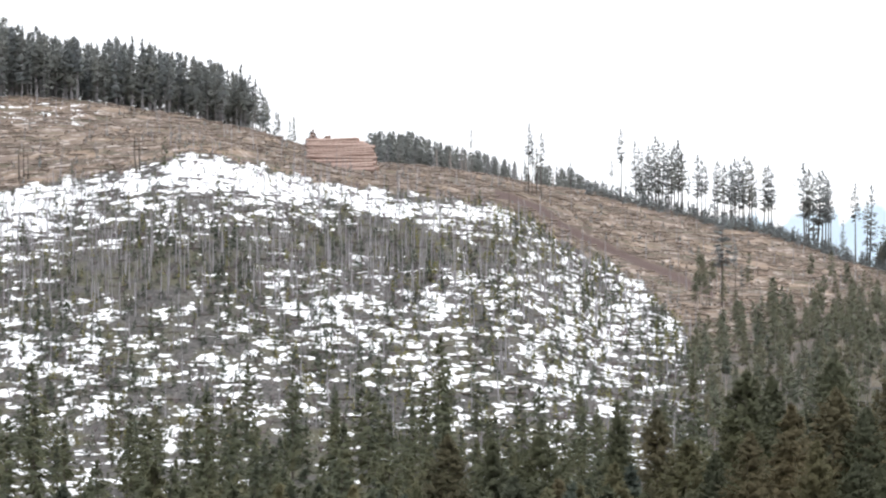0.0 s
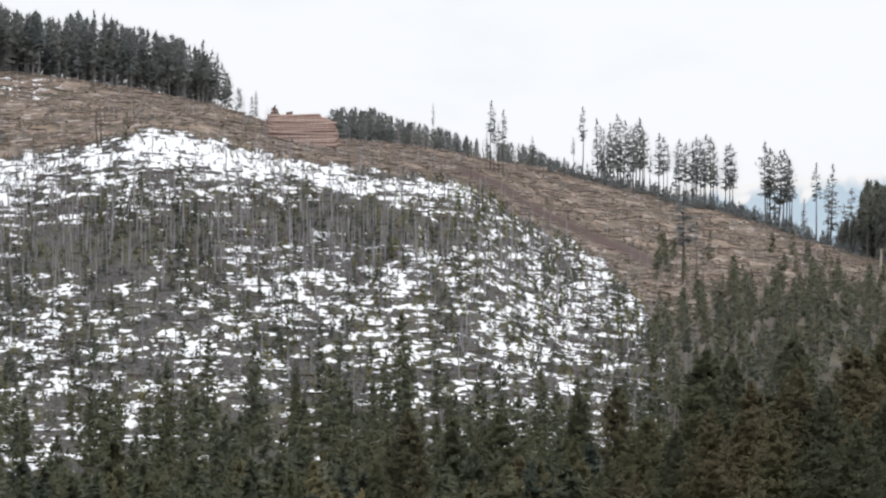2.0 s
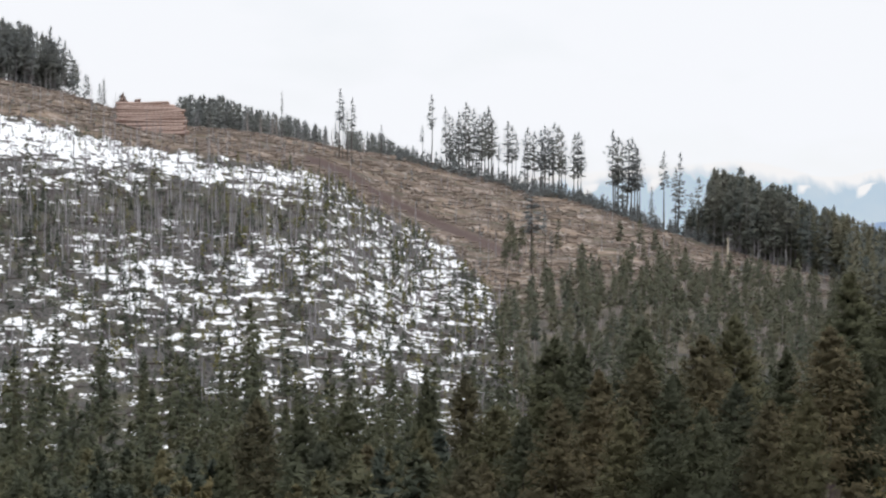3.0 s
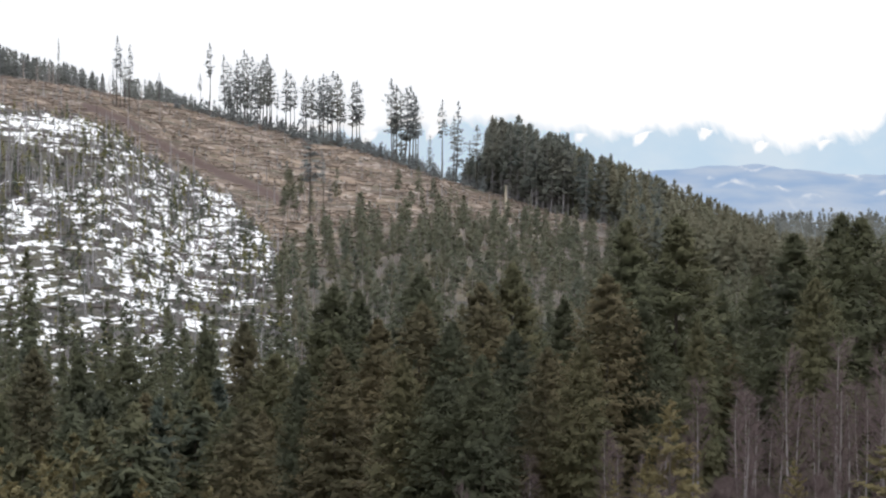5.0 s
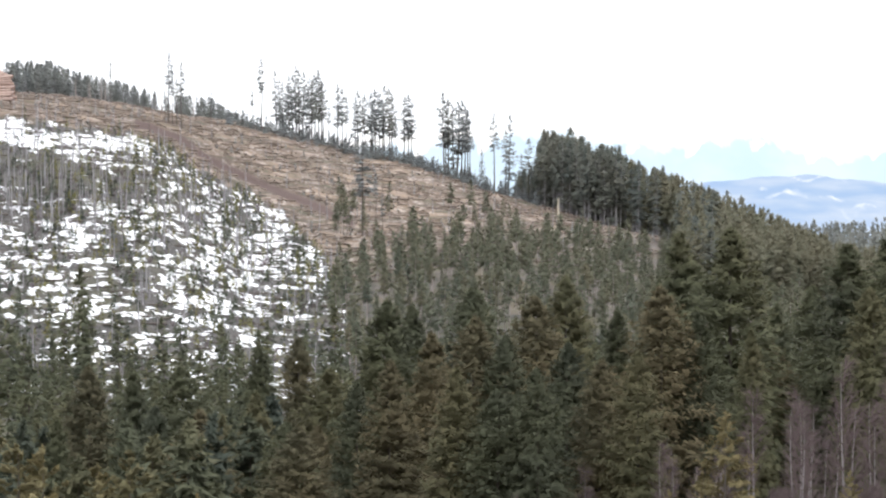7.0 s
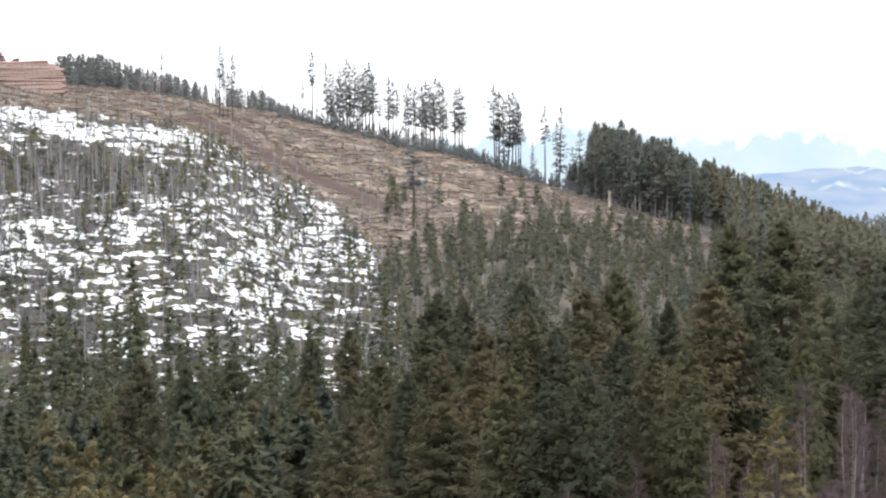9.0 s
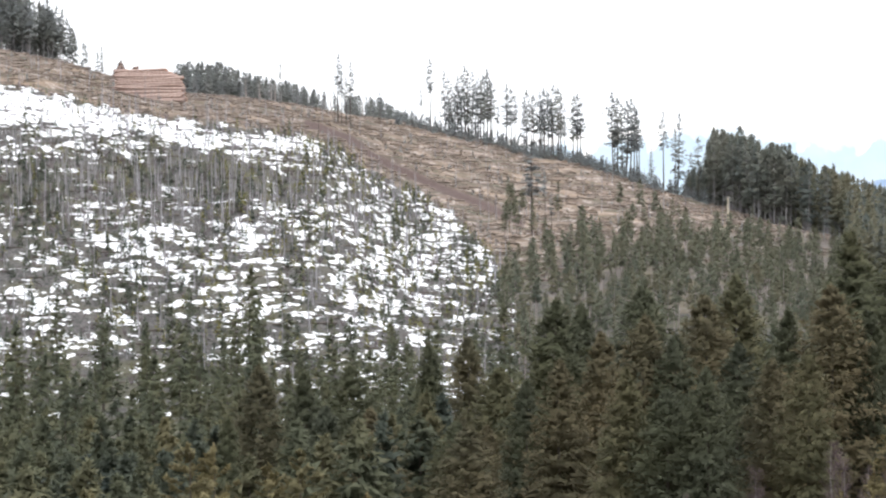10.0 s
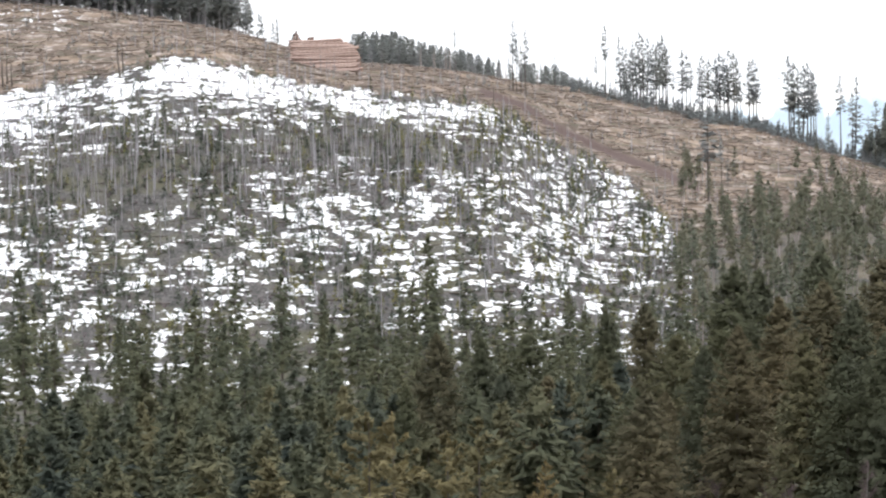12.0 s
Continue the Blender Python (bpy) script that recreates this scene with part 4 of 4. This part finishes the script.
spots = [(a, r, rg.uniform(0.5, 1.6), 1.0) for a, r in field(rg, -10, 11.5, 590, 865, 2.1, logged_ok)]
strew("slash_log", stick_set, spots, 300, M_SLASH, "pale weathered slash log on the brown logged slope", "logging debris", "slash logs", "slash", "pale logging slash and stumps strewn over the brown slope")
spots = [(a, r, rg.uniform(0.2, 0.5), rg.uniform(0.8, 1.2)) for a, r in field(rg, -10, 11.5, 600, 865, 7.5, logged_ok) if rg.random() < 0.8]
for k in range(480):
    a = rg.uniform(2.6, 8.3)
    spots.append((a, float(RIDGE_R(a)) + rg.uniform(-14, 6), rg.uniform(0.4, 0.95), rg.uniform(0.8, 1.3)))
stuff("regrowth", scatter(sap_set, spots, rg), M_RIDGE_HAZE, "low dark regrowth along the ridge and logged slope", "saplings")
spots = [(a, r, rg.uniform(0.3, 0.75), 1.0) for a, r in field(rg, -10, 11.5, 600, 860, 12.0, logged_ok)]
stuff("stub_poles", scatter(snag_set, spots, rg), M_PALE, "thin grey poles left on the logged slope", "dead trees")

spots = [(a, r, rg.uniform(0.4, 0.9), rg.uniform(0.6, 1.0)) for a, r in field(rg, -10, 11.5, 590, 865, 3.6, logged_ok)]
stuff("slope_brush", scatter(brush_set, spots, rg), M_TWIG, "low bare brush on the logged slope", "brush")

# ---- larger dark spruces standing on the snowy hill ----
spruce_sets = [(crown(rg, 7.0, 0.4, w, 46, 7, 0.36, 0.8), stem(rg, 6.9, 0.1, 5)) for w in (1.1, 0.9, 1.25)]
hill_protos = [tree_thing("hill_spruce", [("trunk", st, M_BARK), ("crown", cr, M_SMALL)], "dark slender spruce standing in the snow", "hill spruces") for cr, st in spruce_sets]
for a, r in field(rg, -9.5, 4.5, 475, 690, 21.0, snowy):
    place(hill_protos[rg.integers(3)], a, r, rg.uniform(0.35, 0.8), rg.uniform(0.9, 1.15), rg.uniform(0, 6.28), 0.01)
clear_protos(hill_protos)
for a, r, sc in ((-7.66, 655, 0.95), (-7.58, 657, 0.8), (-7.5, 653, 0.7), (-5.55, 640, 1.0), (-5.5, 642, 0.8), (1.2, 700, 0.5)):
    st = tree_thing("dead_tree", [("trunk", snag_set[rg.integers(5)], M_BARK)], "dark bare dead tree at the edge of the snow", "dead trees")
    st.matrix_world = Matrix.Translation(on_land(a, r)) @ Matrix.Diagonal((1.5 * sc, 1.5 * sc, sc, 1))

for a, el in ((-0.11, 3.47), (0.16, 3.42), (0.35, 3.48), (0.42, 3.44), (1.45, 3.2), (2.0, 3.0)):
    r = float(RIDGE_R(a)) - 14
    tall = height_to(a, r, el) / 8
    pole = tree_thing("dead_tree", [("trunk", snag_set[rg.integers(5)], M_POLE)], "pale bare pole standing before the low wood", "dead trees")
    pole.matrix_world = Matrix.Translation(on_land(a, r)) @ Matrix.Diagonal((1.3, 1.3, tall, 1))

# ---- the bleached snag below the dark wood ----
snag = tree_thing("snag", [("trunk", stem(rg, 6.0, 0.24, 8, 0.01, 0.5), M_SNAG)], "pale bleached broken snag without branches", "")
snag.matrix_world = Matrix.Translation(on_land(8.62, 772))


# ---- aspens and brush in the hollow ----
def bare_tree(rg, h):
    trunk = stem(rg, h, 0.075, 6, 0.03, 0.12)
    pieces = []
    for q in range(40):
        t = rg.uniform(0.15, 0.98)
        ph, ln = rg.uniform(0, 6.28), rg.uniform(0.6, 1.9) * (1.15 - t)+0.35
        d = np.array([math.cos(ph), math.sin(ph), rg.uniform(0.5, 1.4)])
        d /= np.linalg.norm(d)
        p0 = np.array([0, 0, t * h])
        p1, p2 = p0 + d * ln * 0.5, p0 + d * ln + np.array([0, 0, 0.2 * ln])
        pieces.append(tube([p0, p1, p2], [0.035, 0.024, 0.008], 3))
        for w in range(9):
            s = rg.uniform(0.25, 1)
            b0 = p0 + (p2 - p0) * s
            e = d + rg.normal(0, 0.6, 3)
            e /= np.linalg.norm(e)
            pieces.append(tube([b0, b0 + e * rg.uniform(0.35, 0.95)], [0.016, 0.007], 3))
    return trunk, join_arrays(pieces)


rg = np.random.default_rng(81)
aspen_protos = []
for k in range(5):
    tr, tw = bare_tree(rg, 9.0)
    aspen_protos.append(tree_thing("aspen_tree", [("trunk", tr, M_ASPEN), ("crown", tw, M_ASPEN_TWIG)], "bare leafless aspen with a pale slender trunk", "aspens"))
for a, el, r in ((13.75, -1.75, 176), (14.61, -1.54, 180), (15.68, -1.63, 178), (15.4, -1.75, 182), (12.12, -2.27, 178), (12.84, -2.47, 172), (10.49, -3.21, 176), (16.0, -1.7, 185), (12.95, -2.3, 180)):
    h = height_to(a, r, el)
    place(aspen_protos[rg.integers(5)], a, r, h / 9, 1.0, rg.uniform(0, 6.28), 0.02)
for k in range(34):
    a, r = rg.uniform(10.2, 18), rg.uniform(166, 198)
    el = float(np.interp(a, [10.2, 11.3, 11.9, 12.1, 13.5, 14, 15.2, 15.6, 18], [-3.4, -3.2, -3.1, -2.5, -2.5, -2.4, -2.3, -1.9, -1.9])) - abs(rg.normal(0, 0.3))
    h = max(height_to(a, r, el), 2.5)
    place(aspen_protos[rg.integers(5)], a, r, h / 9 * 1.15, 1 / 1.15, rg.uniform(0, 6.28), rg.uniform(0, 0.09))
for k in range(26):
    a, r = rg.uniform(2.4, 10), rg.uniform(180, 225)
    place(aspen_protos[rg.integers(5)], a, r, rg.uniform(0.35, 0.7), 1.0, rg.uniform(0, 6.28), 0.03)
clear_protos(aspen_protos)
bush_set = [bare_tree(rg, 2.6)[1] for k in range(3)]
spots = [(rg.uniform(9.5, 18), rg.uniform(152, 200), rg.uniform(0.22, 0.55), 1.0) for k in range(150)]
spots = [q for q in spots if not (11.8 < q[0] < 13.4 and 160 < q[1] < 170)]
stuff("hollow_brush", scatter(bush_set, spots, rg), M_ASPEN_TWIG, "bare pinkish brush between the aspens", "brush")


# ---- the stack of cut logs on the landing ----
def log_stack():
    rg = np.random.default_rng(91)
    base = on_land(-1.84, 714)
    root = tagged(new("log_pile"), "tall stack of reddish-brown tree-length logs on the landing", "log pile")
    root.matrix_world = Matrix.Translation(base) @ Euler((0, 0, radians(-4))).to_matrix().to_4x4()
    kinds = []
    for k in range(4):
        r0 = (0.27, 0.30, 0.24, 0.28)[k]
        t = np.linspace(-1, 1, 5)
        path = np.stack([t * 7.9, 0.12 * np.sin(t * 2 + k), 0.10 * np.cos(t * 2.4 + k)], -1)
        v, f = tube(path, r0 * (1 + 0.18 * t), 8)
        me = mesh_from("log", v, f, M_LOG, True)
        kinds.append((r0, me))
        cap = mesh_from("log_end", *disc(7.92, r0 * 1.2), M_LOGEND)
        kinds[-1] += (cap,)
    rows = 18
    for row in range(rows):
        z = 0.1 + row * 0.40
        depth = 4 if row < rows - 1 else 3
        for d in range(depth):
            y = d * 0.52 + row * 0.12 + rg.normal(0, 0.08)
            r0, me, cap = kinds[rg.integers(4)]
            ob = new("log", me)
            ob.parent = root
            short = 1 - 0.006 * row - 0.035 * max(row - 12, 0)
            shift = rg.normal(0, 0.35) - 7.9 * (1 - short)
            ob.matrix_local = Matrix.Translation((shift, y, z + rg.normal(0, 0.11))) @ Euler((rg.uniform(0, 6.28), radians(rg.normal(-0.6, 1.7)), radians(rg.normal(0, 0.6)))).to_matrix().to_4x4() @ Matrix.Diagonal((short, 1, 1, 1))
            e = new("log_end", cap)
            e.parent = ob
    return root


def disc(x, r):
    ang = np.arange(8) * 2 * np.pi / 8
    v = np.concatenate([[[x, 0, 0]], np.stack([0 * ang + x, r * np.cos(ang), r * np.sin(ang)], -1)])
    f = np.array([[0, k + 1, (k + 1) % 8 + 1] for k in range(8)])
    return v, f


log_stack()


# ---- brown heaps of butts and root ends behind the stack ----
def butt_heap(a, r, wide, high):
    rg = np.random.default_rng(int(r))
    pieces = []
    for k in range(70):
        u = rg.uniform(-1, 1)
        top = high * (1 - abs(u)) ** 0.7
        z = rg.uniform(0, 1) * top
        p = np.array([u * wide / 2, rg.normal(0, 0.8), z])
        d = rg.normal(0, 1, 3) * np.array([1, 1, 0.5])
        d *= rg.uniform(0.5, 1.0) / np.linalg.norm(d)
        pieces.append(tube([p - d, p, p + d], [0.24, 0.26, 0.2], 6))
    arr = join_arrays(pieces)
    heap = tagged(new("debris_mound", mesh_from("debris_mound", arr[0], arr[1], M_BUTT)), "reddish-brown mound of forest debris behind the log stack", "debris mound", "debris mounds")
    heap.matrix_world = Matrix.Translation(on_land(a, r))


butt_heap(-2.37, 762, 3.6, height_to(-2.37, 762, 3.77))
butt_heap(-2.10, 764, 2.2, height_to(-2.10, 764, 3.68))
